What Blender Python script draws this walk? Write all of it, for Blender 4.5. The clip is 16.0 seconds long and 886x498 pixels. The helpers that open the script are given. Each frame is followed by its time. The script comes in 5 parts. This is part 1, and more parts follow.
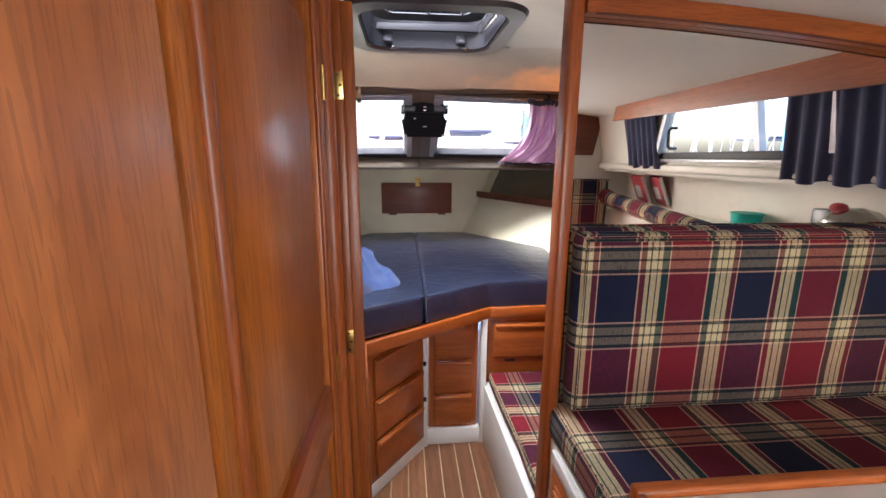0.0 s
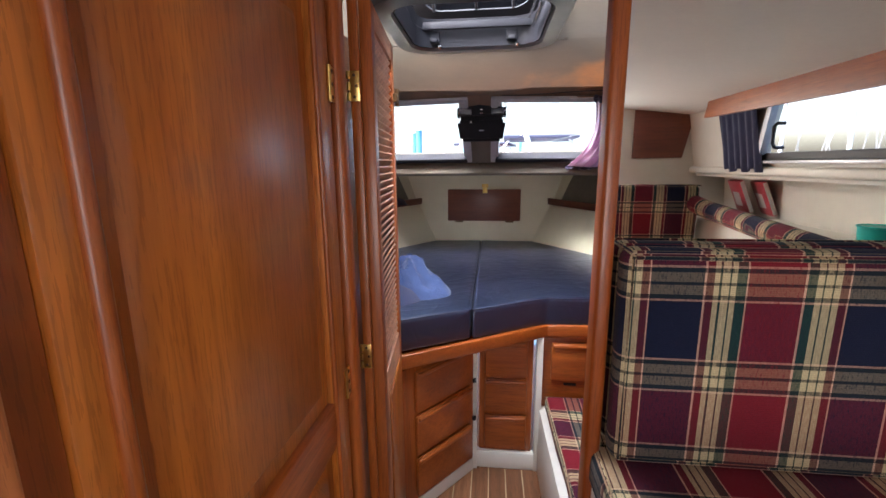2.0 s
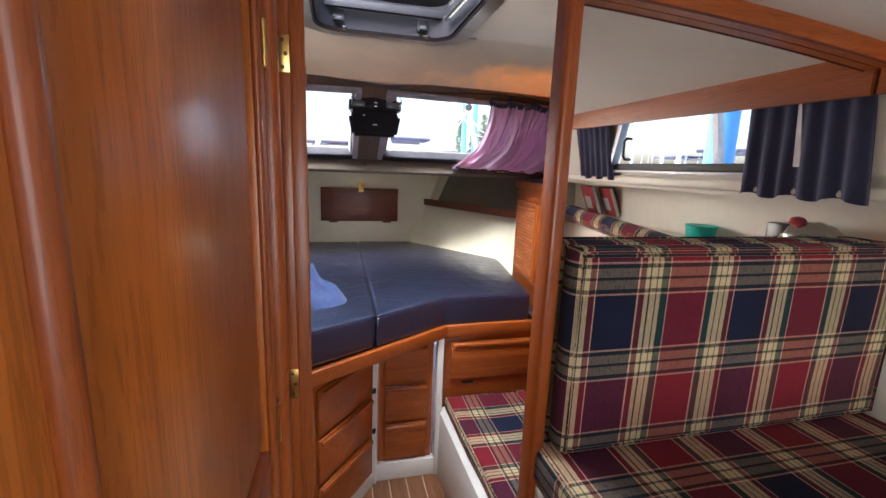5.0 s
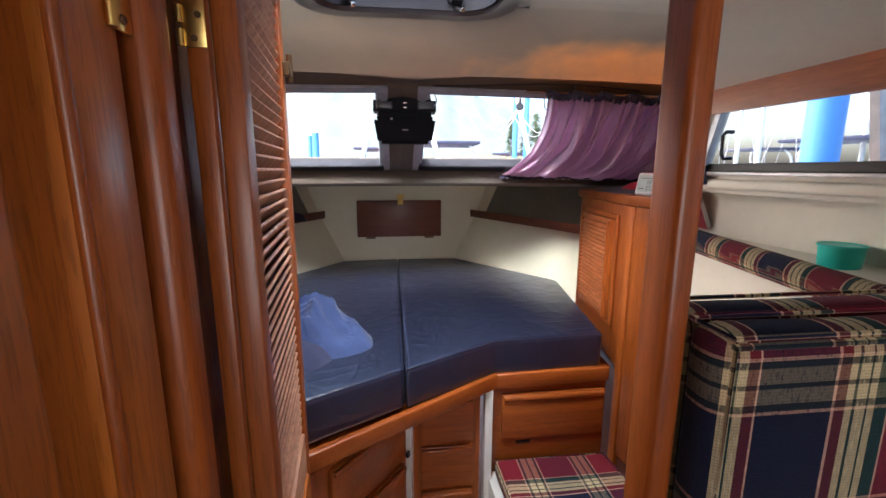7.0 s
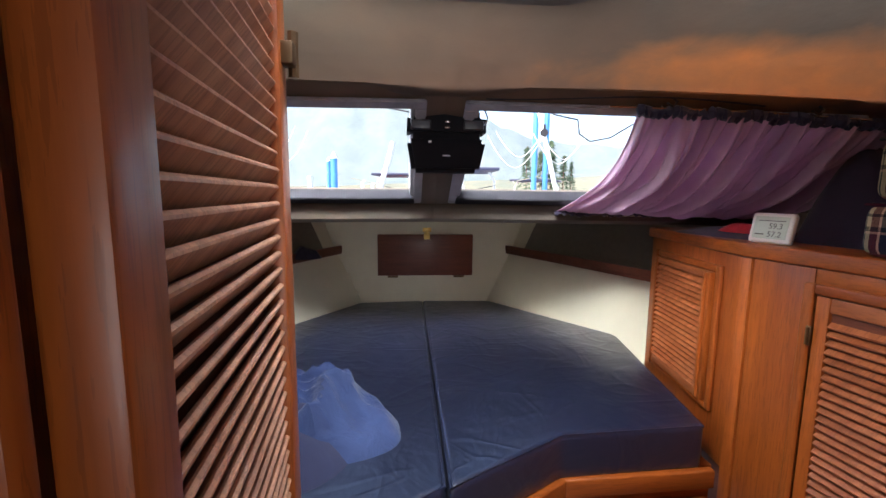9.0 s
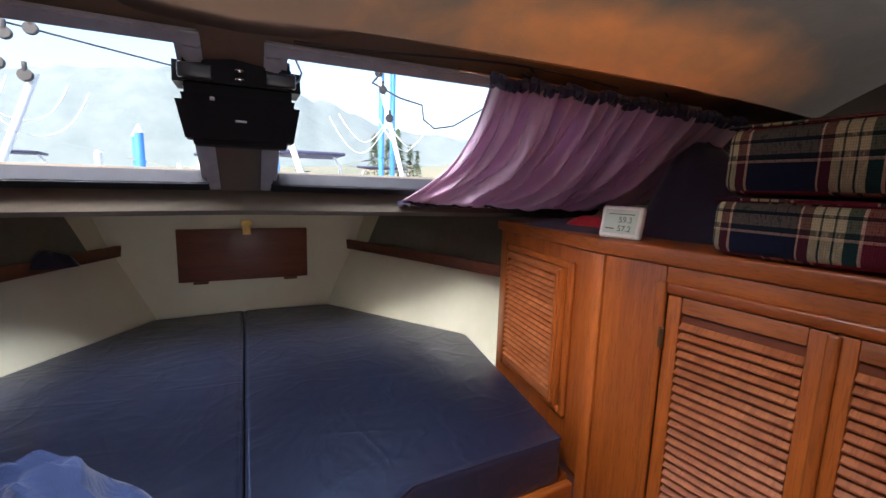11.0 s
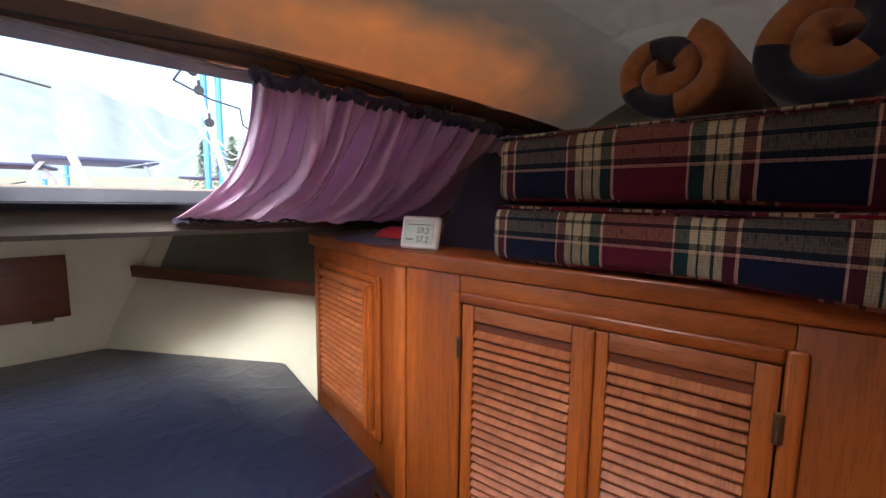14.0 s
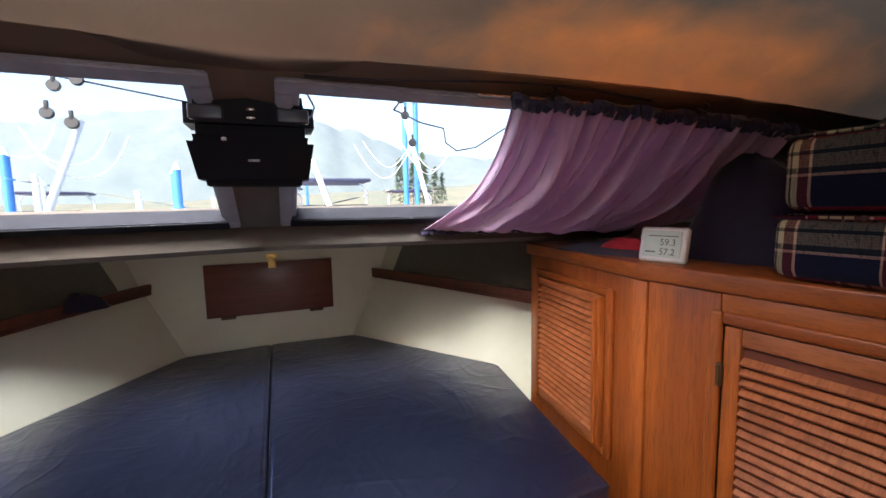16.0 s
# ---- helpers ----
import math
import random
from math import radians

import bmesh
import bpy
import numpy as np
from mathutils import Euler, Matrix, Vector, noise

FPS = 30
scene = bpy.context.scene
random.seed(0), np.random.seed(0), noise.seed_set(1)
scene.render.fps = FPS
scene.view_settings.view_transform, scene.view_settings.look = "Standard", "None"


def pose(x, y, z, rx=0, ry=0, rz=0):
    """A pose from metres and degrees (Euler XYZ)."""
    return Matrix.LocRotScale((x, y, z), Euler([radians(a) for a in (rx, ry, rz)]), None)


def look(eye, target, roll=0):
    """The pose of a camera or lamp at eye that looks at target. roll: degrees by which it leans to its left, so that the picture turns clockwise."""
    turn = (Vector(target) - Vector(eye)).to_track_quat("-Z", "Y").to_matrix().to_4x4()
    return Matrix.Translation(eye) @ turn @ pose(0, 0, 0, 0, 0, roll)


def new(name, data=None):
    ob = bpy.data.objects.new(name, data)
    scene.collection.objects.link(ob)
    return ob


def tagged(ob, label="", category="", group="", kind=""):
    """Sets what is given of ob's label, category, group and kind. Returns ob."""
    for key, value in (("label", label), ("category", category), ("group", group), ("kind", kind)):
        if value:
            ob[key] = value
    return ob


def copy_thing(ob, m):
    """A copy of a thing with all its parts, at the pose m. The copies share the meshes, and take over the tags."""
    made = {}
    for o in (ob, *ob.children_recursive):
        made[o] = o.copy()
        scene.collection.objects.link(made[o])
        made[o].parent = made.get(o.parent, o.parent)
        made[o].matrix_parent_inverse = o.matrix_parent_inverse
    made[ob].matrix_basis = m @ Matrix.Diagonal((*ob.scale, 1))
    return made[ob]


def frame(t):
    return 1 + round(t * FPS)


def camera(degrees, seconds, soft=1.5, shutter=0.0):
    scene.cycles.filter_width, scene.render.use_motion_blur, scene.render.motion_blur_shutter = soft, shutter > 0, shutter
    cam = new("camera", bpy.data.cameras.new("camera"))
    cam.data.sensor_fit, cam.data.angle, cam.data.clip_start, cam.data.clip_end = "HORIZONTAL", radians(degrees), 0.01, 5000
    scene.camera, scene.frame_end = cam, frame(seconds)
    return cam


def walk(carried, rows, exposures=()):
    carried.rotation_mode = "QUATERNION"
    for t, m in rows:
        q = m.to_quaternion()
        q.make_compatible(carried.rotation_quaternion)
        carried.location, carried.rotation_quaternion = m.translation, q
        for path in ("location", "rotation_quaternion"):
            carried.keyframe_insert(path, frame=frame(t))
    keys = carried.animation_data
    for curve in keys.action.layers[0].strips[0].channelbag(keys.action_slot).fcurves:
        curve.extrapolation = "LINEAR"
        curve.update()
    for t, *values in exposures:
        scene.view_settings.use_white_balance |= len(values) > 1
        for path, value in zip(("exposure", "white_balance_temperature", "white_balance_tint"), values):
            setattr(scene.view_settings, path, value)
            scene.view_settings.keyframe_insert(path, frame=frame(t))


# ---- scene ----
cam = camera(92.9, 16.0)
PATH = [
    (0, (-0.19, 0.076, 1.423), (-0.014, 2.022, 0.999), 0.3),
    (0.5, (-0.093, 0.136, 1.414), (-0.181, 2.09, 0.998), -1.0),
    (1, (-0.072, 0.17, 1.412), (-0.291, 2.115, 1.003), -1.3),
    (1.5, (-0.067, 0.178, 1.42), (-0.318, 2.121, 1.015), -1.0),
    (2, (-0.041, 0.175, 1.415), (-0.267, 2.123, 1.023), -0.5),
    (2.5, (-0.034, 0.172, 1.409), (-0.234, 2.127, 1.037), -0.3),
    (3, (-0.046, 0.177, 1.403), (-0.22, 2.135, 1.035), 0.0),
    (3.5, (-0.105, 0.194, 1.397), (-0.117, 2.158, 1.019), 1.2),
    (4, (-0.214, 0.219, 1.4), (0.079, 2.16, 1.017), 2.9),
    (4.2, (-0.246, 0.232, 1.396), (0.194, 2.145, 1.017), 3.4),
    (6.3, (-0.223, 0.463, 1.416), (0.244, 2.37, 1.037), 1.2),
    (6.5, (-0.185, 0.517, 1.421), (0.189, 2.445, 1.044), 0.7),
    (7, (-0.142, 0.619, 1.43), (0.092, 2.571, 1.058), 0.1),
    (7.5, (-0.152, 0.714, 1.433), (0.027, 2.675, 1.083), 0.3),
    (8, (-0.204, 0.818, 1.458), (-0.025, 2.793, 1.2), 0.4),
    (8.2, (-0.209, 0.843, 1.464), (-0.044, 2.822, 1.222), 0.5),
    (10.3, (-0.148, 1.195, 1.449), (0.051, 3.162, 1.145), 1.4),
    (10.5, (-0.136, 1.213, 1.45), (0.239, 3.154, 1.147), 1.9),
    (11, (-0.09, 1.24, 1.458), (0.751, 3.029, 1.157), 1.7),
    (11.5, (-0.024, 1.244, 1.478), (1.164, 2.826, 1.184), 0.2),
    (12, (-0.007, 1.245, 1.478), (1.299, 2.741, 1.24), 0.5),
    (12.5, (0.016, 1.244, 1.475), (1.345, 2.723, 1.26), 0.4),
    (13, (0.038, 1.247, 1.469), (1.382, 2.712, 1.248), 0.4),
    (13.5, (0.052, 1.242, 1.466), (1.416, 2.686, 1.229), 0.3),
    (14, (0.068, 1.239, 1.463), (1.473, 2.643, 1.223), 0.7),
    (14.5, (0.063, 1.248, 1.464), (1.443, 2.675, 1.218), 0.6),
    (15, (0.021, 1.269, 1.471), (1.221, 2.85, 1.225), -0.3),
    (15.5, (-0.021, 1.281, 1.477), (0.944, 3.017, 1.244), -0.8),
    (16, (-0.058, 1.295, 1.478), (0.667, 3.148, 1.269), -1.1),
]
STOPS = 1.9
walk(cam, [(t, look(eye, target, roll)) for t, eye, target, roll in PATH], [(t, STOPS + d, 6050, 13) for t, d in ((0, 1.12), (1.5, 0.85), (2.5, 0.8), (4, 0.9), (7, 0.48), (8.2, 0.25), (10.5, 0.13), (11.2, 0.05), (12.0, 0.35), (14.5, 0.35), (16, 0.1))])

X0 = -0.10          # centreline of the boat
YM = 1.095           # aft face of the mirror on the main bulkhead

# ---- world, sun, daylight ----
world = bpy.data.worlds.new("sky")
scene.world = world
world.use_nodes = True
wn = world.node_tree.nodes
sky = wn.new("ShaderNodeTexSky")
sky.sky_type, sky.sun_disc = "NISHITA", False
sky.sun_elevation, sky.sun_rotation = radians(38), radians(230)
sky.air_density, sky.dust_density = 1.0, 5.0
world.node_tree.links.new(sky.outputs[0], wn["Background"].inputs[0])
wn["Background"].inputs[1].default_value = 0.15
sun = new("sun", bpy.data.lights.new("sun", "SUN"))
sun.data.energy, sun.data.angle, sun.data.color = 0.6, radians(14), (1, 0.95, 0.88)
sun.matrix_world = look((-2.6, -2.2, 2.66), (0, 0, 0))


def window_light(name, eye, target, w, h, watts, colour=(0.93, 0.97, 1.0)):
    lamp = new(name, bpy.data.lights.new(name, "AREA"))
    lamp.data.shape, lamp.data.size, lamp.data.size_y = "RECTANGLE", w, h
    lamp.data.energy, lamp.data.color = watts, colour
    lamp.matrix_world = look(eye, target)
    return lamp


window_light("companionway_daylight", (-0.05, -0.86, 1.33), (0.0, 1.0, 1.2), 1.2, 0.82, 1.9, (1, 0.97, 0.93))
window_light("hatch_daylight", (X0 - 0.24, 1.40, 2.50), (0.20, 1.75, 1.0), 1.00, 0.80, 38.0, (0.97, 0.98, 1.0))

# ---- materials ----

class Tree:
    """A node material in the making."""

    def __init__(self, name, rough=0.5, metal=0.0, coat=0.0):
        self.m = bpy.data.materials.new(name)
        self.m.use_nodes = True
        self.t = self.m.node_tree
        self.b = self.t.nodes["Principled BSDF"]
        self.b.inputs["Roughness"].default_value = rough
        self.b.inputs["Metallic"].default_value = metal
        self.b.inputs["Coat Weight"].default_value = coat
        self.b.inputs["Coat Roughness"].default_value = 0.22

    def node(self, kind, **props):
        n = self.t.nodes.new("ShaderNode" + kind)
        for k, v in props.items():
            if k == "op":
                n.operation = v
            elif k == "blend":
                n.data_type, n.blend_type = "RGBA", v
        return n

    def link(self, a, b):
        self.t.links.new(a, b)

    def coords(self, scale=(1, 1, 1), uv=False):
        c = self.node("TexCoord")
        m = self.node("Mapping")
        m.inputs["Scale"].default_value = scale
        self.link(c.outputs["UV" if uv else "Object"], m.inputs[0])
        return m.outputs[0]

    def noise(self, vec, scale, detail=4, rough=0.55, warp=0.0):
        n = self.node("TexNoise")
        n.inputs["Scale"].default_value = scale
        n.inputs["Detail"].default_value = detail
        n.inputs["Roughness"].default_value = rough
        n.inputs["Distortion"].default_value = warp
        self.link(vec, n.inputs["Vector"])
        return n.outputs["Fac"]

    def ramp(self, fac, stops, constant=False):
        r = self.node("ValToRGB")
        r.color_ramp.interpolation = "CONSTANT" if constant else "LINEAR"
        el = r.color_ramp.elements
        while len(el) < len(stops):
            el.new(0.5)
        for e, (p, c) in zip(el, stops):
            e.position = p
        for e, (p, c) in zip(el, stops):
            e.position, e.color = p, (*c, 1)
        self.link(fac, r.inputs[0])
        return r.outputs[0]

    def mix(self, fac, a, b, blend="MIX"):
        n = self.node("Mix", blend=blend)
        for sock, v in ((n.inputs[0], fac), (n.inputs[6], a), (n.inputs[7], b)):
            if isinstance(v, (int, float)):
                sock.default_value = v
            elif isinstance(v, tuple):
                sock.default_value = (*v, 1)
            else:
                self.link(v, sock)
        return n.outputs[2]

    def math(self, op, a, b=0.0, clamp=False):
        n = self.node("Math", op=op)
        n.use_clamp = clamp
        for sock, v in ((n.inputs[0], a), (n.inputs[1], b)):
            if isinstance(v, (int, float)):
                sock.default_value = v
            else:
                self.link(v, sock)
        return n.outputs[0]

    def bump(self, height, strength=0.2, dist=0.002):
        n = self.node("Bump")
        n.inputs["Strength"].default_value = strength
        n.inputs["Distance"].default_value = dist
        self.link(height, n.inputs["Height"])
        self.link(n.outputs[0], self.b.inputs["Normal"])

    def colour(self, sock):
        if isinstance(sock, tuple):
            self.b.inputs["Base Color"].default_value = (*sock, 1)
        else:
            self.link(sock, self.b.inputs["Base Color"])


def wood(name, dark, light, axis="z", rough=0.38, coat=0.25, fine=1.0, figure=0.22, knot=None):
    """Varnished wood with its grain along an axis."""
    t = Tree(name, rough, 0, coat)
    sc = {"x": (0.9, 14, 14), "y": (14, 0.9, 14), "z": (14, 14, 0.9)}[axis]
    info = t.node("ObjectInfo")
    base = t.coords(sc)
    add = t.node("VectorMath", op="ADD")
    t.link(base, add.inputs[0])
    mul = t.node("VectorMath", op="SCALE")
    mul.inputs[0].default_value = (7.3, 3.1, 5.7)
    t.link(info.outputs["Random"], mul.inputs["Scale"])
    t.link(mul.outputs[0], add.inputs[1])
    v = add.outputs[0]
    big = t.noise(v, 0.55, 3, 0.5, 0.6)
    grain = t.noise(v, 5.5 * fine, 6, 0.65, 0.3)
    pores = t.noise(v, 22 * fine, 2, 0.6)
    wave = t.node("TexWave")
    wave.inputs["Scale"].default_value = 0.55
    wave.inputs["Distortion"].default_value = 9.0
    wave.inputs["Detail"].default_value = 3.0
    wave.inputs["Detail Scale"].default_value = 0.7
    t.link(v, wave.inputs["Vector"])
    mid = tuple((a + b) / 2 for a, b in zip(dark, light))
    col = t.ramp(big, [(0.25, dark), (0.5, mid), (0.78, light)])
    col = t.mix(t.math("MULTIPLY", t.math("SUBTRACT", grain, 0.40, True), 1.35, True), col, tuple(c * 0.42 for c in dark), "MIX")
    col = t.mix(t.math("MULTIPLY", t.math("POWER", wave.outputs["Fac"], 2.0), figure), col, tuple(c * 0.5 for c in dark))
    if knot:
        # rings of the grain round one old knot
        d = t.node("VectorMath", op="DISTANCE")
        sc2 = t.node("VectorMath", op="MULTIPLY")
        sc2.inputs[1].default_value = (0.0, 1.0, 0.55)
        c3 = t.node("TexCoord")
        t.link(c3.outputs["Object"], sc2.inputs[0])
        t.link(sc2.outputs[0], d.inputs[0])
        d.inputs[1].default_value = (0.0, knot[0], knot[1] * 0.55)
        dd = t.math("ADD", d.outputs["Value"], t.math("MULTIPLY", t.noise(t.coords((9, 9, 5)), 1.0, 3), 0.035))
        rings = t.math("ADD", t.math("MULTIPLY", t.math("SINE", t.math("MULTIPLY", dd, 330)), 0.5), 0.5)
        near = t.math("SUBTRACT", 1.0, t.math("MULTIPLY", dd, 7.5), True)
        col = t.mix(t.math("MULTIPLY", t.math("MULTIPLY", rings, near), 0.55), col, tuple(c * 0.6 for c in dark))
    col = t.mix(t.math("MULTIPLY", t.math("GREATER_THAN", pores, 0.57), 0.27), col, tuple(c * 0.35 for c in dark))
    tone = t.math("MULTIPLY_ADD", info.outputs["Random"], 0.25)
    hs = t.node("HueSaturation")
    t.link(t.math("ADD", tone, 0.62), hs.inputs["Value"])
    hs.inputs["Saturation"].default_value = 1.05
    t.link(col, hs.inputs["Color"])
    t.colour(hs.outputs[0])
    wear = t.noise(t.coords((3, 3, 3)), 4, 5)
    rr = t.math("ADD", t.math("MULTIPLY", wear, 0.25), rough - 0.1)
    t.link(rr, t.b.inputs["Roughness"])
    t.bump(grain, 0.12, 0.0012)
    return t.m


TEAK_D, TEAK_L = (0.20, 0.047, 0.013), (0.41, 0.122, 0.034)
teak_v = wood("varnished_teak_upright", TEAK_D, TEAK_L, "z")
teak_x = wood("varnished_teak_athwart", TEAK_D, TEAK_L, "x")
teak_y = wood("varnished_teak_fore_aft", TEAK_D, TEAK_L, "y")
door_v = wood("varnished_door_veneer", (0.25, 0.066, 0.015), (0.50, 0.178, 0.046), "z", 0.36, 0.3, 0.9)
panel_v = wood("figured_partition_veneer", (0.40, 0.125, 0.043), (0.66, 0.28, 0.11), "z", 0.42, 0.2, 1.0, 0.25, (0.285, 1.22))
dark_x = wood("dark_mahogany_athwart", (0.10, 0.026, 0.014), (0.17, 0.05, 0.026), "x", 0.42, 0.15)
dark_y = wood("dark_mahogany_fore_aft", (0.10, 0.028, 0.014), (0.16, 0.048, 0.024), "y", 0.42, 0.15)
floor_m = wood("teak_sole", (0.12, 0.05, 0.022), (0.22, 0.10, 0.048), "y", 0.5, 0.05)
slat_pale = wood("worn_teak_slats", (0.22, 0.062, 0.022), (0.40, 0.145, 0.062), "y", 0.42, 0.15)
# pale slat wood with the light on the door put into its colour
slat_lit = wood("lit_pale_slats", (0.36, 0.165, 0.09), (0.58, 0.32, 0.19), "y", 0.5, 0.05)
holly_m = wood("holly_strip", (0.34, 0.25, 0.15), (0.46, 0.36, 0.23), "y", 0.5, 0.05)


def plain(name, colour, rough=0.5, metal=0.0, grain=0.12, size=30.0, bumps=0.1, coat=0.0):
    """A surface of one colour with slight mottling and relief."""
    t = Tree(name, rough, metal, coat)
    v = t.coords()
    a = t.noise(v, size, 5)
    b = t.noise(v, size * 0.08, 3)
    k = t.math("MULTIPLY", t.math("ADD", a, b), 0.5)
    t.colour(t.ramp(k, [(0.3, tuple(c * (1 - grain) for c in colour)), (0.7, tuple(min(1, c * (1 + grain)) for c in colour))]))
    if bumps:
        t.bump(a, bumps, 0.001)
    return t.m


cream = plain("cream_gelcoat", (0.68, 0.65, 0.49), 0.42, 0, 0.05, 12, 0.06)
white_paint = plain("white_paint", (0.64, 0.62, 0.55), 0.45, 0, 0.05, 16, 0.05)
white_ceiling = plain("white_headliner", (0.78, 0.77, 0.70), 0.7, 0, 0.04, 60, 0.08)
grey_lining = plain("grey_tan_lining", (0.17, 0.155, 0.12), 0.8, 0, 0.15, 40, 0.2)
alloy = plain("weathered_aluminium", (0.46, 0.46, 0.49), 0.42, 0.35, 0.25, 25, 0.08)
chrome = plain("polished_metal", (0.72, 0.72, 0.72), 0.2, 1.0, 0.1, 20, 0)
brass = plain("brass", (0.75, 0.52, 0.17), 0.28, 1.0, 0.2, 60, 0.05)
dark_brass = plain("tarnished_brass", (0.16, 0.10, 0.05), 0.42, 0.8, 0.3, 60, 0.05)
rubber = plain("black_rubber", (0.018, 0.018, 0.02), 0.55, 0, 0.2, 40, 0.1)
black_plastic = plain("black_plastic", (0.016, 0.016, 0.022), 0.3, 0, 0.2, 50, 0.04)
grey_plastic = plain("smoked_plastic", (0.045, 0.045, 0.05), 0.3, 0, 0.15, 30, 0)
matt_black = plain("matt_black_plastic", (0.010, 0.010, 0.013), 0.6, 0, 0.2, 50, 0.04)
matt_black.node_tree.nodes["Principled BSDF"].inputs["Specular IOR Level"].default_value = 0.15
white_plastic = plain("white_plastic", (0.80, 0.80, 0.77), 0.35, 0, 0.03, 40, 0)
lcd = plain("lcd_glass", (0.62, 0.72, 0.63), 0.22, 0, 0.05, 20, 0)
ink = plain("lcd_digits", (0.13, 0.16, 0.14), 0.4, 0, 0.05, 20, 0)
teal_plastic = plain("teal_plastic", (0.02, 0.48, 0.42), 0.35, 0, 0.06, 20, 0)
red_cloth = plain("red_cloth", (0.50, 0.03, 0.05), 0.6, 0, 0.2, 60, 0.3)
red_book = plain("red_book_cover", (0.42, 0.05, 0.07), 0.4, 0, 0.1, 40, 0.05)
paper = plain("paper", (0.72, 0.74, 0.74), 0.6, 0, 0.05, 60, 0)
paint_blue = plain("blue_paint", (0.06, 0.24, 0.62), 0.5, 0, 0.12, 3, 0.05)
white_metal = plain("white_painted_metal", (0.78, 0.79, 0.80), 0.4, 0, 0.06, 6, 0)
rope_white = plain("white_rope", (0.75, 0.75, 0.72), 0.7, 0, 0.08, 60, 0.2)
cable_black = plain("black_cable", (0.03, 0.03, 0.035), 0.6, 0, 0.1, 60, 0)
hull_red = plain("red_hull_paint", (0.45, 0.05, 0.05), 0.35, 0, 0.08, 3, 0)


def cloth(name, colour, shade, weave=900.0, fold=9.0, rough=0.85, sheen=0.2, depth=0.006, crease=0.0):
    """Woven cloth with soft creases, and thin sharp ones where crease is set."""
    t = Tree(name, rough)
    v = t.coords()
    f = t.noise(v, fold, 4, 0.55, 1.2)
    w = t.noise(v, weave, 2)
    t.colour(t.mix(t.math("ADD", t.math("MULTIPLY", f, 0.7), t.math("MULTIPLY", w, 0.3)), shade, colour))
    t.b.inputs["Sheen Weight"].default_value = sheen
    h = t.math("ADD", f, t.math("MULTIPLY", w, 0.03))
    if crease:
        for sc, wide in (((2.6, 5.2, 3.0), 16), ((6.0, 3.4, 4.0), 11)):
            n = t.noise(t.coords(sc), 1.0, 2, 0.45, 1.1)
            line = t.math("SUBTRACT", 1.0, t.math("MULTIPLY", t.math("ABSOLUTE", t.math("SUBTRACT", n, 0.5)), wide), True)
            h = t.math("ADD", h, t.math("MULTIPLY", line, crease))
    t.bump(h, 0.55, depth)
    return t.m


navy_sheet = cloth("navy_cotton", (0.011, 0.016, 0.040), (0.007, 0.010, 0.025), 700, 4.2, 0.31, 0.02, 0.012, 0.16)
navy_sheet.node_tree.nodes["Principled BSDF"].inputs["Specular IOR Level"].default_value = 1.0
blue_sheet = cloth("light_blue_cotton", (0.066, 0.112, 0.27), (0.018, 0.030, 0.10), 700, 9, 0.8, 0.2, 0.03)
navy_cloth = cloth("navy_curtain_cloth", (0.045, 0.052, 0.115), (0.022, 0.026, 0.062), 600, 14, 0.9, 0.2, 0.004)
purple_dark = cloth("dark_purple_cloth", (0.022, 0.014, 0.046), (0.013, 0.009, 0.028), 600, 9, 0.85, 0.3)


def satin_material():
    t = Tree("purple_satin", 0.27)
    v = t.coords((1, 1, 1))
    f = t.noise(v, 7, 4, 0.5, 0.8)
    t.colour(t.mix(f, (0.56, 0.36, 0.50), (0.78, 0.58, 0.70)))
    t.b.inputs["Sheen Weight"].default_value = 0.4
    t.bump(t.noise(v, 11, 3, 0.5, 1.5), 0.35, 0.006)
    # daylight from behind shines through the thin cloth
    glow = t.node("BsdfTranslucent")
    glow.inputs["Color"].default_value = (0.74, 0.50, 0.64, 1)
    both = t.node("MixShader")
    both.inputs[0].default_value = 0.24
    t.link(t.b.outputs[0], both.inputs[1])
    t.link(glow.outputs[0], both.inputs[2])
    t.link(both.outputs[0], t.t.nodes["Material Output"].inputs[0])
    return t.m


satin = satin_material()


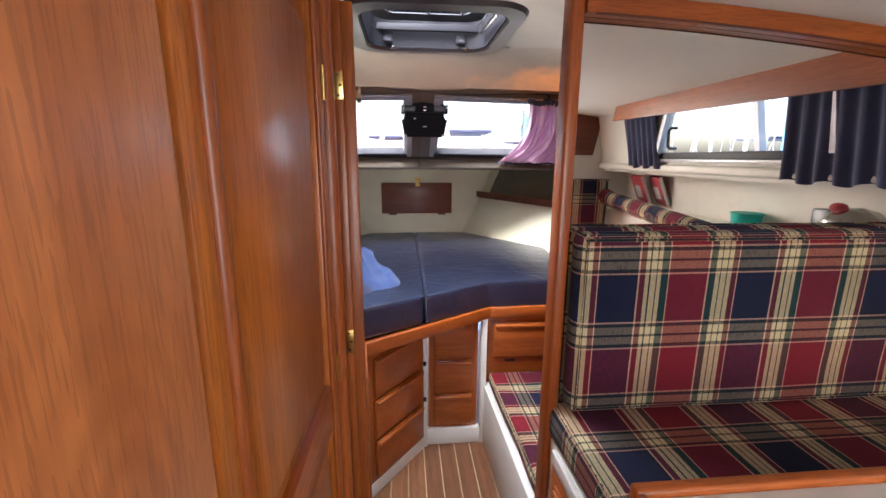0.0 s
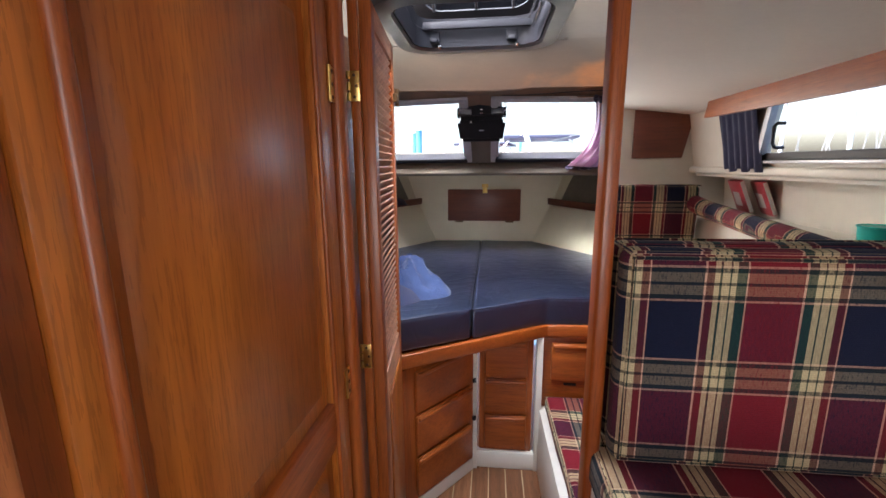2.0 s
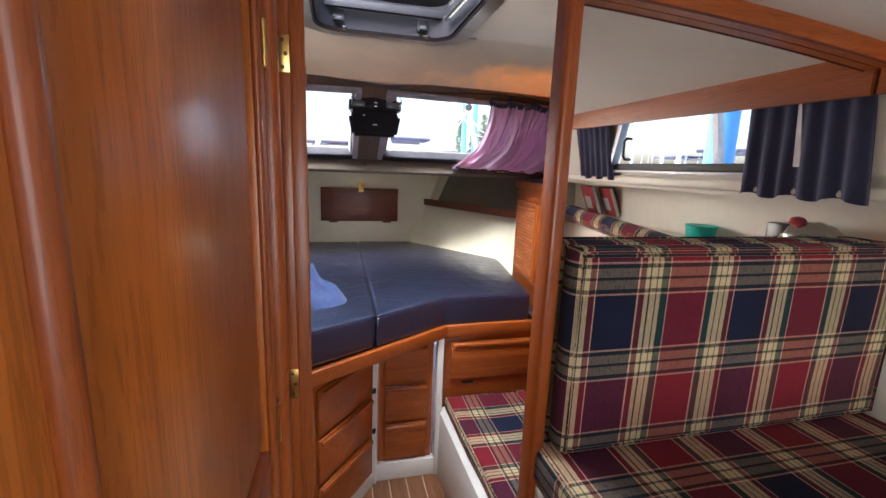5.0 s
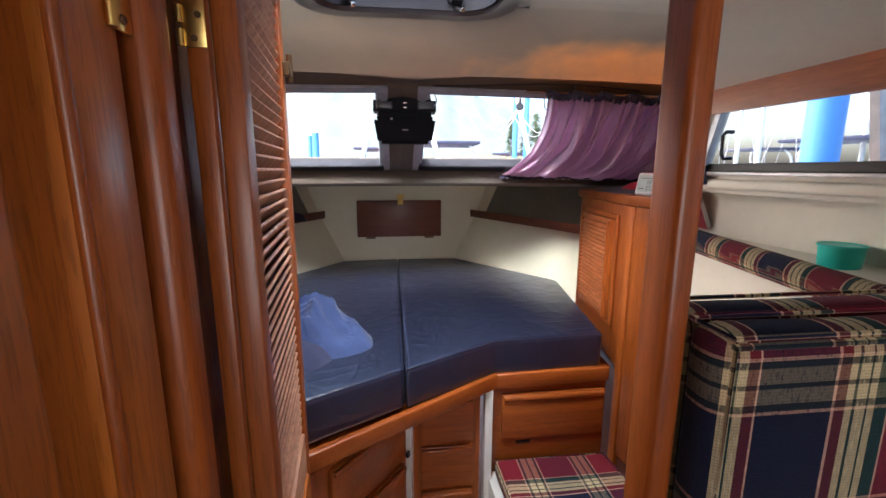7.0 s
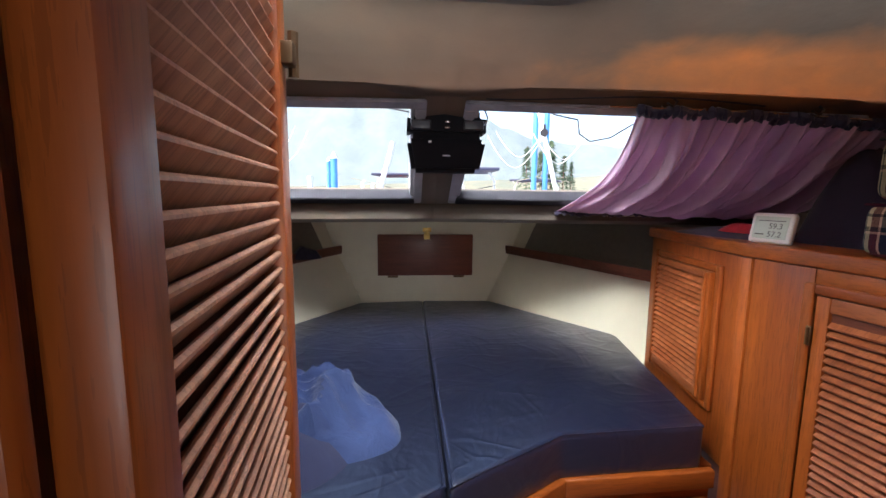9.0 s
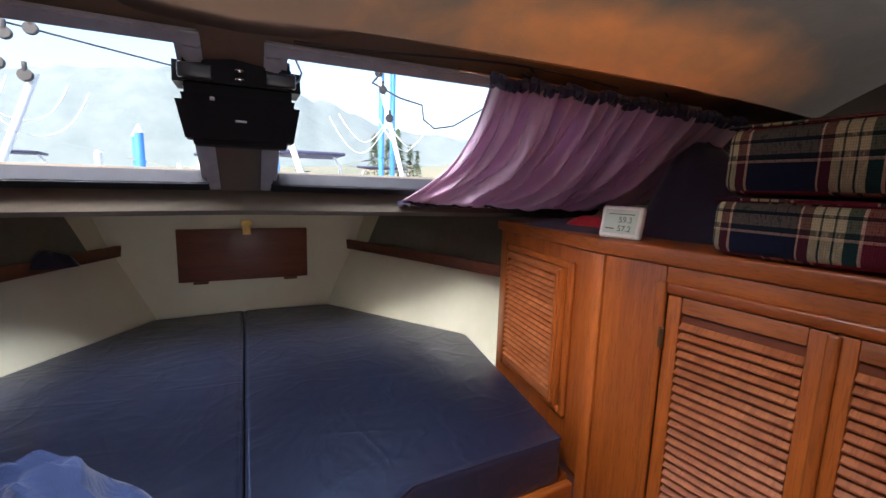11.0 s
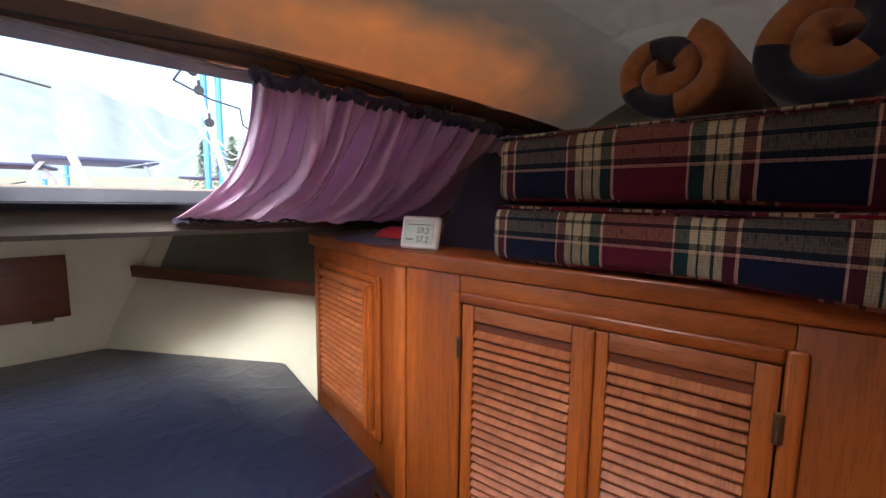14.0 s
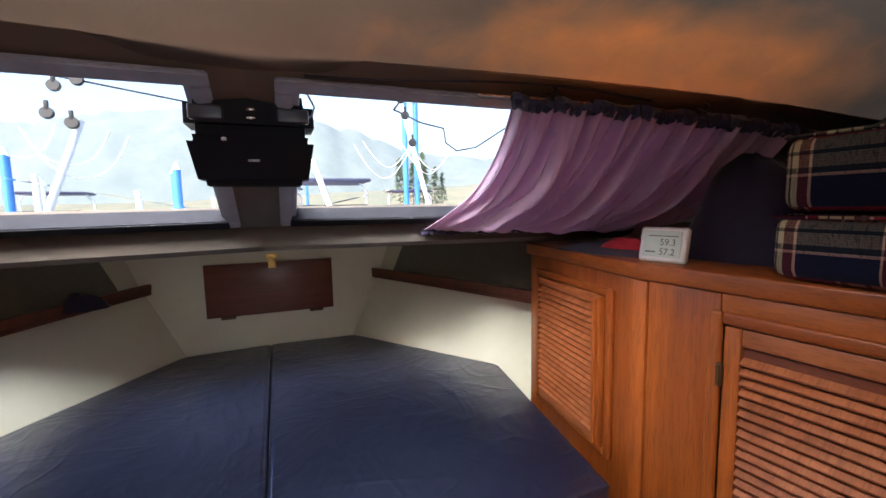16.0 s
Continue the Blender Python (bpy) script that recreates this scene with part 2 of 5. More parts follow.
def headliner_material():
    """Tan suede lining with a warm glow painted into its colour."""
    t = Tree("suede_headliner_painted_glow", 0.78)
    v = t.coords()
    big = t.noise(v, 2.2, 4, 0.55, 0.8)
    fine = t.noise(v, 26, 5, 0.6)
    base = t.ramp(big, [(0.3, (0.068, 0.057, 0.040)), (0.7, (0.115, 0.096, 0.067))])
    # orange glow painted above the starboard curtain, ragged-edged, and fainter by the windows
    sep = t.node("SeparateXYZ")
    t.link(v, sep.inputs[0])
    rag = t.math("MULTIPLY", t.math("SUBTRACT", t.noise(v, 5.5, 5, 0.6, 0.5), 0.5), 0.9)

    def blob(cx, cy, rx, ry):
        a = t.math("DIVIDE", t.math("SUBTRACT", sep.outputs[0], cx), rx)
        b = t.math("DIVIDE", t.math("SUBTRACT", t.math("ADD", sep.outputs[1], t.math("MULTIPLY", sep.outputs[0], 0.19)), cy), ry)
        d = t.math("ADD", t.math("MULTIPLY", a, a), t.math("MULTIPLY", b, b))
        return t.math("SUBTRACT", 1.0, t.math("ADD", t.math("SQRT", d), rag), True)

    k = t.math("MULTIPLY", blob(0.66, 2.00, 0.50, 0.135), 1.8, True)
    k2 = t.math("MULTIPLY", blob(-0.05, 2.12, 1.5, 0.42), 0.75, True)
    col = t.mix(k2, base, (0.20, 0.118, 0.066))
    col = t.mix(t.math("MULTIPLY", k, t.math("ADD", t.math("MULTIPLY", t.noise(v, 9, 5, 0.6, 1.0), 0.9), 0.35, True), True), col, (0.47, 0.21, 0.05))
    col = t.mix(t.math("MULTIPLY", fine, 0.35), col, (0.13, 0.10, 0.08))
    t.colour(col)
    t.b.inputs["Sheen Weight"].default_value = 0.3
    t.bump(fine, 0.25, 0.003)
    return t.m


headliner = headliner_material()

NAVY, RED, CREAM, GREEN, ROSE = (0.007, 0.010, 0.030), (0.17, 0.010, 0.019), (0.52, 0.43, 0.25), (0.012, 0.045, 0.035), (0.42, 0.06, 0.06)


def plaid_material():
    """Woven plaid upholstery: stripes of the warp crossed by those of the weft."""
    t = Tree("plaid_upholstery", 0.9)
    c0 = t.node("TexCoord")
    sep = t.node("SeparateXYZ")
    t.link(c0.outputs["UV"], sep.inputs[0])

    def stripes(sock, period, stops):
        f = t.math("FRACT", t.math("DIVIDE", sock, period))
        return t.ramp(f, stops, True)

    MAROON, PINK = (0.10, 0.012, 0.018), (0.60, 0.36, 0.26)
    one = [(0.0, PINK), (0.010, MAROON), (0.050, CREAM), (0.078, GREEN), (0.086, CREAM), (0.128, GREEN), (0.136, CREAM), (0.164, GREEN), (0.212, PINK)]
    two = [(0.0, PINK), (0.010, GREEN), (0.058, CREAM), (0.086, GREEN), (0.094, CREAM), (0.136, GREEN), (0.144, CREAM), (0.172, MAROON), (0.212, PINK)]
    warp = one + [(0.222, RED)] + [(p + 0.5, k) for p, k in two] + [(0.722, NAVY)]
    u = stripes(sep.outputs[0], 0.36, warp)
    DARK = (0.010, 0.018, 0.022)
    weft, cover = [], []
    for p0, solid in ((0.0, NAVY), (0.5, RED)):
        for p, k, c in ((0.0, PINK, 0.30), (0.010, DARK, 0.5), (0.035, CREAM, 0.13), (0.085, DARK, 0.5), (0.100, CREAM, 0.13), (0.150, DARK, 0.55), (0.175, PINK, 0.30), (0.186, solid, 0.26)):
            weft.append((p0 + p, k))
            cover.append((p0 + p, (c, c, c)))
    w = stripes(sep.outputs[1], 0.39, weft)
    cov = stripes(sep.outputs[1], 0.39, cover)
    # threads: in the dashed bands the weft floats over every few warp threads
    tu = t.math("FRACT", t.math("MULTIPLY", sep.outputs[0], 330))
    tv = t.math("FRACT", t.math("MULTIPLY", sep.outputs[1], 240))
    uv = t.node("Mapping")
    t.link(c0.outputs["UV"], uv.inputs[0])
    dash = t.node("Mapping")
    dash.inputs["Scale"].default_value = (300, 60, 1)
    t.link(c0.outputs["UV"], dash.inputs[0])
    n1 = t.noise(uv.outputs[0], 260, 2)
    n2 = t.noise(dash.outputs[0], 1.0, 2)
    thread = t.math("MULTIPLY", t.math("SUBTRACT", t.math("ADD", n2, t.math("MULTIPLY", n1, 0.4)), 0.45, True), 4.0, True)
    col = t.mix(t.math("MULTIPLY", cov, t.math("ADD", t.math("MULTIPLY", thread, 1.2), 0.35), True), u, w)
    big = t.noise(uv.outputs[0], 5, 4)
    hs = t.node("HueSaturation")
    # each yarn's furrow shade is put into its colour, darker than on the crest
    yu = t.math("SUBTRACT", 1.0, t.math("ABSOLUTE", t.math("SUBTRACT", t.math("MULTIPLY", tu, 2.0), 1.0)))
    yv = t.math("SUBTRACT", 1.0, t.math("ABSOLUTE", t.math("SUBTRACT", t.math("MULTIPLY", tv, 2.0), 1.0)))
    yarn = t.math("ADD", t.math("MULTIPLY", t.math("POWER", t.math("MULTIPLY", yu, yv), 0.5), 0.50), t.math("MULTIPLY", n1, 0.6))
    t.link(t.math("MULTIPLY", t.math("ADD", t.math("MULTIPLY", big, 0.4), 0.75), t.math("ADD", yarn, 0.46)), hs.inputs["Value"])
    t.link(col, hs.inputs["Color"])
    t.colour(hs.outputs[0])
    t.b.inputs["Specular IOR Level"].default_value = 0.2
    t.b.inputs["Sheen Weight"].default_value = 0.04
    t.bump(t.math("ADD", t.math("ADD", t.math("MULTIPLY", tu, 0.5), tv), t.math("MULTIPLY", n1, 1.2)), 0.5, 0.0012)
    return t.m


plaid = plaid_material()


def blanket_material(name, a, b):
    """Deep plush pile."""
    t = Tree(name, 0.95)
    v = t.coords()
    f = t.noise(v, 70, 5)
    t.colour(t.mix(f, a, b))
    t.b.inputs["Sheen Weight"].default_value = 0.6
    t.bump(f, 0.6, 0.004)
    return t.m


plush = blanket_material("orange_brown_plush", (0.30, 0.105, 0.026), (0.60, 0.25, 0.07))
plush_navy = blanket_material("navy_plush", (0.012, 0.013, 0.026), (0.030, 0.032, 0.055))


def glass_material(name, tint, rough=0.0):
    t = Tree(name, rough)
    t.colour(tint)
    t.b.inputs["Transmission Weight"].default_value = 1.0
    t.b.inputs["IOR"].default_value = 1.05
    return t.m


clear_glass = glass_material("window_glass", (0.97, 0.98, 0.98))
smoked = plain("smoked_acrylic", (0.012, 0.014, 0.018), 0.08, 0, 0.1, 10, 0)
mirror_m = plain("mirror_silver", (0.90, 0.91, 0.90), 0.015, 1.0, 0.01, 4, 0)


# ---- building blocks ----
def bm_box(x0, x1, y0, y1, z0, z1, bev=0.003, seg=2):
    bm = bmesh.new()
    bmesh.ops.create_cube(bm, size=1)
    for v in bm.verts:
        v.co = Vector(((x0 + x1) / 2 + v.co.x * (x1 - x0), (y0 + y1) / 2 + v.co.y * (y1 - y0), (z0 + z1) / 2 + v.co.z * (z1 - z0)))
    if bev:
        bmesh.ops.bevel(bm, geom=bm.edges[:], offset=bev, segments=seg, affect="EDGES", profile=0.5)
    return bm


def bm_prism(poly, z0, z1, bev=0.003, seg=2):
    """An upright prism over a plan outline."""
    bm = bmesh.new()
    low = [bm.verts.new((x, y, z0)) for x, y in poly]
    top = [bm.verts.new((x, y, z1)) for x, y in poly]
    n = len(poly)
    bm.faces.new(list(reversed(low)))
    bm.faces.new(top)
    for i in range(n):
        bm.faces.new((low[i], low[(i + 1) % n], top[(i + 1) % n], top[i]))
    bmesh.ops.recalc_face_normals(bm, faces=bm.faces[:])
    if bev:
        bmesh.ops.bevel(bm, geom=bm.edges[:], offset=bev, segments=seg, affect="EDGES", profile=0.5)
    return bm


def bm_tube(points, r, n=8, closed=False):
    """A round bar along a line of points."""
    bm = bmesh.new()
    pts = [Vector(p) for p in points]
    rings = []
    for i, p in enumerate(pts):
        a = pts[i - 1] if i or closed else p
        b = pts[(i + 1) % len(pts)] if i < len(pts) - 1 or closed else p
        d = (b - a).normalized()
        side = d.cross(Vector((0, 0, 1)))
        if side.length < 0.05:
            side = d.cross(Vector((1, 0, 0)))
        side.normalize()
        up = side.cross(d)
        rings.append([bm.verts.new(p + r * (math.cos(k * math.tau / n) * side + math.sin(k * math.tau / n) * up)) for k in range(n)])
    for i in range(len(rings) - (0 if closed else 1)):
        a, b = rings[i], rings[(i + 1) % len(rings)]
        for k in range(n):
            bm.faces.new((a[k], a[(k + 1) % n], b[(k + 1) % n], b[k]))
    if not closed:
        bm.faces.new(rings[0])
        bm.faces.new(list(reversed(rings[-1])))
    bmesh.ops.recalc_face_normals(bm, faces=bm.faces[:])
    return bm


def bm_quads(rows, thick=0.0):
    """A sheet from rows of points, with thickness along its normals."""
    bm = bmesh.new()
    vs = [[bm.verts.new(p) for p in row] for row in rows]
    for a, b in zip(vs, vs[1:]):
        for i in range(len(a) - 1):
            bm.faces.new((a[i], a[i + 1], b[i + 1], b[i]))
    if thick:
        bmesh.ops.recalc_face_normals(bm, faces=bm.faces[:])
        bmesh.ops.solidify(bm, geom=bm.faces[:], thickness=thick)
    return bm


def join(*bms):
    out = bmesh.new()
    for b in bms:
        me = bpy.data.meshes.new("tmp")
        b.to_mesh(me)
        out.from_mesh(me)
        bpy.data.meshes.remove(me)
        b.free()
    return out


def moved(bm, m):
    bm.transform(m)
    return bm


def uv_project(bm, du=0.0, dv=0.0, turn=False):
    """Lay cloth coordinates in metres on each face by the way it faces."""
    lay = bm.loops.layers.uv.verify()
    for f in bm.faces:
        n = f.normal
        ax = max(range(3), key=lambda i: abs(n[i]))
        for lp in f.loops:
            p = lp.vert.co
            u, v = {0: (p.y, p.z), 1: (p.x, p.z), 2: (p.x, p.y)}[ax]
            lp[lay].uv = (v + du, u + dv) if turn else (u + du, v + dv)
    return bm


def mesh_of(name, bm, mat, smooth=False):
    me = bpy.data.meshes.new(name)
    bm.normal_update()
    bm.to_mesh(me)
    bm.free()
    me.materials.append(mat)
    if smooth:
        me.polygons.foreach_set("use_smooth", [True] * len(me.polygons))
        me.set_sharp_from_angle(angle=radians(38))
    return me


def part(name, bm, mat, parent, label="", smooth=True):
    ob = new(name, mesh_of(name, bm, mat, smooth))
    ob.parent = parent
    return tagged(ob, label)


def thing(name, bm, mat, label, category, kind="", group="", smooth=True):
    return tagged(new(name, mesh_of(name, bm, mat, smooth)), label, category, group, kind)


def holder(name, label, category, kind="", group=""):
    return tagged(new(name), label, category, group, kind)


def piece(name, me, parent, m=None):
    ob = new(name, me)
    ob.parent = parent
    if m is not None:
        ob.matrix_basis = m
    return ob


def frame_on(p0, p1):
    """A pose whose x runs along a wall's foot from p0 to p1 and whose y points into the wall (to the left of it)."""
    a, b = Vector((*p0, 0)), Vector((*p1, 0))
    return Matrix.Translation(a) @ Matrix.Rotation(math.atan2(b.y - a.y, b.x - a.x), 4, "Z"), (b - a).length


# ---- the large structure ----
def camber(x):
    return 0.05 * (x - X0) ** 2


def crown(y):
    """Height of the forward ceiling on the centreline."""
    if y < 1.72:
        return 1.825
    k = (y - 1.72) / 0.365
    return 1.825 - 0.108 * k ** 1.6


def screen(side, u, v, off=0.0):
    """A point on the raked front windscreen: u metres outboard, v from sill (0) to head (1), off metres into the cabin."""
    y = (2.605 - 0.17 * u) * (1 - v) + (2.085 - 0.19 * u) * v
    z = 1.425 * (1 - v) + (1.72 - 0.05 * u * u) * v
    n = Vector((-0.15 * side, -0.45, -0.88)).normalized()
    return Vector((X0 + side * u, y, z)) + off * n


# cabin sole with planks
sole = holder("floor", "narrow teak cabin sole with pale holly strips", "floor", "structure")
part("subfloor", bm_box(-1.3, 1.5, -0.9, 3.4, -0.06, -0.012, 0), floor_m, sole)

# forward headliner with the hatch opening
HX0, HX1, HY0, HY1 = -0.315, 0.115, 1.30, 1.74
xs = sorted({*np.linspace(-1.40, 1.20, 27).round(3).tolist(), HX0, HX1})
ys = sorted({*np.linspace(1.10, 2.10, 21).round(3).tolist(), HY0, HY1})


def ceil_point(x, y):
    f = (y - 1.10) / 0.985
    yy = 1.10 + f * (0.985 - 0.19 * abs(x - X0))
    if HX0 - 0.01 <= x <= HX1 + 0.01 and y <= HY1 + 0.001:
        yy = y
    return Vector((x, yy, crown(yy + 0.19 * abs(x - X0) * f) - camber(x)))


bm = bmesh.new()
grid = {(i, j): bm.verts.new(ceil_point(x, y)) for i, x in enumerate(xs) for j, y in enumerate(ys)}
for i in range(len(xs) - 1):
    for j in range(len(ys) - 1):
        if xs[i] >= HX0 and xs[i + 1] <= HX1 and ys[j] >= HY0 and ys[j + 1] <= HY1:
            continue
        bm.faces.new((grid[i, j], grid[i, j + 1], grid[i + 1, j + 1], grid[i + 1, j]))
bmesh.ops.solidify(bm, geom=bm.faces[:], thickness=-0.03)
thing("ceiling", bm, headliner, "tan suede headliner with an orange glow painted in", "ceiling", "structure")

# aft ceiling over the dinette
bm = bm_quads([[(x, y, 1.815 - camber(x)) for x in np.linspace(-1.40, 1.25, 16)] for y in (-0.95, 0.0, 1.10)], 0.03)
thing("ceiling_aft", bm, white_ceiling, "smooth white cambered cabin ceiling", "ceiling", "structure")

# windscreen walls with openings, port and starboard
U0, U1, V0, V1 = 0.082, 0.96, 0.075, 0.908
for side, nm in ((1, "wall_windscreen_starboard"), (-1, "wall_windscreen_port")):
    def slab(u0, u1, v0, v1, off0, off1):
        q = bmesh.new()
        lo = [q.verts.new(screen(side, u, v, off0)) for u, v in ((u0, v0), (u1, v0), (u1, v1), (u0, v1))]
        hi = [q.verts.new(screen(side, u, v, off1)) for u, v in ((u0, v0), (u1, v0), (u1, v1), (u0, v1))]
        q.faces.new(lo), q.faces.new(hi)
        for n in range(4):
            q.faces.new((lo[n], lo[(n + 1) % 4], hi[(n + 1) % 4], hi[n]))
        bmesh.ops.recalc_face_normals(q, faces=q.faces[:])
        return q

    bm = join(slab(0, U0, -0.02, 1.03, -0.04, 0), slab(U1, 1.32, -0.02, 1.03, -0.04, 0), slab(U0, U1, -0.02, V0, -0.04, 0), slab(U0, U1, V1, 1.03, -0.04, 0))
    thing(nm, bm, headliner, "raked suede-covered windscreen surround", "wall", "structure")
    # window
    win = holder("window_1" if side > 0 else "window_2", "raked cabin window in a weathered grey aluminium frame", "window", "structure")

    def bar(u0, v0, u1, v1, w, off0, off1, horizontal):
        """A frame bar from one corner to another, w wide, standing from off0 to off1 off the wall."""
        k = 0.59
        rows = []
        for off in (off0, off1):
            a0, a1 = (screen(side, u0, v0, off), screen(side, u1, v1, off))
            if horizontal:
                b0, b1 = screen(side, u0, v0 + w / k, off), screen(side, u1, v1 + w / k, off)
            else:
                b0, b1 = screen(side, u0 + w, v0, off), screen(side, u1 + w, v1, off)
            rows.append((a0, a1, b1, b0))
        q = bmesh.new()
        lo = [q.verts.new(p) for p in rows[0]]
        hi = [q.verts.new(p) for p in rows[1]]
        q.faces.new(lo)
        q.faces.new(hi)
        for i in range(4):
            q.faces.new((lo[i], lo[(i + 1) % 4], hi[(i + 1) % 4], hi[i]))
        bmesh.ops.recalc_face_normals(q, faces=q.faces[:])
        bmesh.ops.bevel(q, geom=q.edges[:], offset=0.003, segments=2, affect="EDGES")
        return q

    k = 0.59
    # flange on the lining
    part("window_frame", join(bar(U0 - 0.03, V0 - 0.018 / k, U1 + 0.03, V0 - 0.018 / k, 0.018, 0.004, 0.014, True),
                              bar(U0 - 0.03, V1, U1 + 0.03, V1, 0.03, 0.004, 0.016, True),
                              bar(U0 - 0.03, V0, U0 - 0.03, V1, 0.03, 0.004, 0.016, False),
                              bar(U1, V0, U1, V1, 0.03, 0.004, 0.016, False)), alloy, win)
    # inner reveal
    part("window_reveal", join(bar(U0, V0, U1, V0, 0.008, -0.026, 0.006, True), bar(U0, V1 - 0.008 / k, U1, V1 - 0.008 / k, 0.008, -0.026, 0.006, True),
                               bar(U0, V0, U0, V1, 0.010, -0.026, 0.006, False), bar(U1 - 0.01, V0, U1 - 0.01, V1, 0.010, -0.026, 0.006, False)), alloy, win)
    part("rubber_seal", join(bar(U0 - 0.004, V0 - 0.016 / k, U1, V0 - 0.016 / k, 0.040, -0.022, 0.018, True)), matt_black, win, "black rubber glazing seal")
    pane = part("pane", bar(U0 + 0.012, V0 + 0.012, U1 - 0.012, V0 + 0.012, (V1 - V0 - 0.024) * k, -0.020, -0.016, True), clear_glass, win)
    pane.visible_shadow = False

# sill below the windscreen, foredeck underside
for side, nm in ((1, "trim_sill_starboard"), (-1, "trim_sill_port")):
    rows = []
    for u in np.linspace(0, 1.32, 9):
        a = screen(side, u, -0.02)
        rows.append([a + Vector((0, 0.0, 0.0)), a + Vector((0, -0.006, -0.012)), a + Vector((0, 0.0, -0.045)), a + Vector((0, 0.015, -0.056))])
    thing(nm, bm_quads(rows, 0.012), headliner, "padded suede sill under the windscreen", "sill", "structure")
bm = bm_prism([(X0 - 1.36, 2.36), (X0, 2.61), (X0 + 1.36, 2.36), (X0 + 1.35, 3.6), (X0 - 1.35, 3.6)], 1.385, 1.41, 0)
thing("ceiling_foredeck", bm, cream, "cream underside of the foredeck", "ceiling", "structure")

# bow bulkhead
bm = bm_quads([[(X0 - 0.36, 3.385, 0.60), (X0 + 0.36, 3.385, 0.60)], [(X0 - 0.375, 3.39, 0.84), (X0 + 0.375, 3.39, 0.84)],
               [(X0 - 0.53, 3.43, 1.15), (X0 + 0.53, 3.43, 1.15)], [(X0 - 0.62, 3.44, 1.40), (X0 + 0.62, 3.44, 1.40)]], 0.02)
thing("wall_bow", bm, cream, "cream moulded wall at the bow", "wall", "structure")
# flared hull sides of the berth
for side, nm in ((1, "wall_hull_starboard"), (-1, "wall_hull_port")):
    def hp(u, y, z):
        return (X0 + side * u, y, z)
    rows = [[hp(0.36, 3.385, 0.60), hp(0.60, 3.05, 0.60), hp(0.80, 2.74, 0.60), hp(0.95, 2.2, 0.6), hp(1.02, 1.1, 0.6)],
            [hp(0.375, 3.39, 0.84), hp(0.62, 3.05, 0.84), hp(0.845, 2.72, 0.84), hp(1.0, 2.2, 0.84), hp(1.08, 1.1, 0.84)],
            [hp(0.53, 3.43, 1.15), hp(0.75, 3.06, 1.15), hp(0.955, 2.70, 1.15), hp(1.15, 2.2, 1.15), hp(1.25, 1.1, 1.15)],
            [hp(0.62, 3.44, 1.40), hp(0.90, 3.06, 1.40), hp(1.10, 2.68, 1.40), hp(1.30, 2.2, 1.40), hp(1.33, 1.1, 1.40)]]
    thing(nm, bm_quads(rows, 0.02), cream, "cream flared hull side beside the berth", "wall", "structure")
    # upright trunk side above the side deck, forward cabin
    rows = [[hp(1.30, 2.48, 1.34), hp(1.30, 1.10, 1.34)], [hp(1.28, 2.00, 1.80), hp(1.28, 1.10, 1.82)]]
    thing("wall_trunk_" + nm[10:], bm_quads(rows, 0.03), grey_lining, "grey-tan lined cabin trunk side", "wall", "structure")

# main bulkhead, starboard of the doorway, and to port
bulk = thing("wall_bulkhead", bm_box(0.216, 1.42, YM + 0.006, YM + 0.03, 0.0, 1.83, 0), teak_v, "varnished teak bulkhead", "wall", "structure")
thing("wall_bulkhead_port", bm_box(-1.42, -0.37, 1.085, 1.11, 0.0, 1.83, 0), teak_v, "varnished teak bulkhead", "wall", "structure")
thing("wall_bulkhead_header", bm_box(-0.37, 0.181, YM + 0.006, YM + 0.03, 1.80, 1.90, 0), teak_x, "varnished teak panel over the doorway", "wall", "structure")

# mirror on the bulkhead
mir = holder("mirror", "large frameless wall mirror above the plaid settee back", "mirror")
part("glass", bm_prism([(0.217, YM), (1.24, YM), (1.24, YM + 0.005), (0.217, YM + 0.005)], 0.72, 1.80, 0), mirror_m, mir, smooth=False)
# door post
thing("door_post", bm_box(0.182, 0.215, 1.066, 1.124, 0.0, 1.82, 0.009, 3), teak_v, "rounded varnished teak post beside the cabin doorway", "post", "structure")
thing("door_post_foot", bm_box(0.178, 0.220, 1.060, 1.13, 0.0, 0.06, 0.004), teak_v, "teak block at the foot of the post", "trim", "structure")

# cambered header beam over the mirror
rows = []
for x in np.linspace(0.216, 1.25, 10):
    zb = 1.739 - 0.05 * ((x - X0) ** 2 - 0.09)
    rows.append([(x, YM - 0.034, zb), (x, YM - 0.034, zb + 0.088), (x, YM - 0.002, zb + 0.088), (x, YM - 0.002, zb), (x, YM - 0.034, zb)])
bm = bm_quads(rows)
bmesh.ops.remove_doubles(bm, verts=bm.verts[:], dist=0.0001)
bmesh.ops.holes_fill(bm, edges=bm.edges[:])
bmesh.ops.recalc_face_normals(bm, faces=bm.faces[:])
thing("header_beam", bm, teak_x, "cambered varnished teak beam along the ceiling", "beam", "structure")
thing("header_bead", bm_tube([(x, YM - 0.032, 1.739 - 0.05 * ((x - X0) ** 2 - 0.09)) for x in np.linspace(0.236, 1.2, 12)], 0.003), dark_x, "thin dark bead along the beam's lower edge", "trim", "structure")

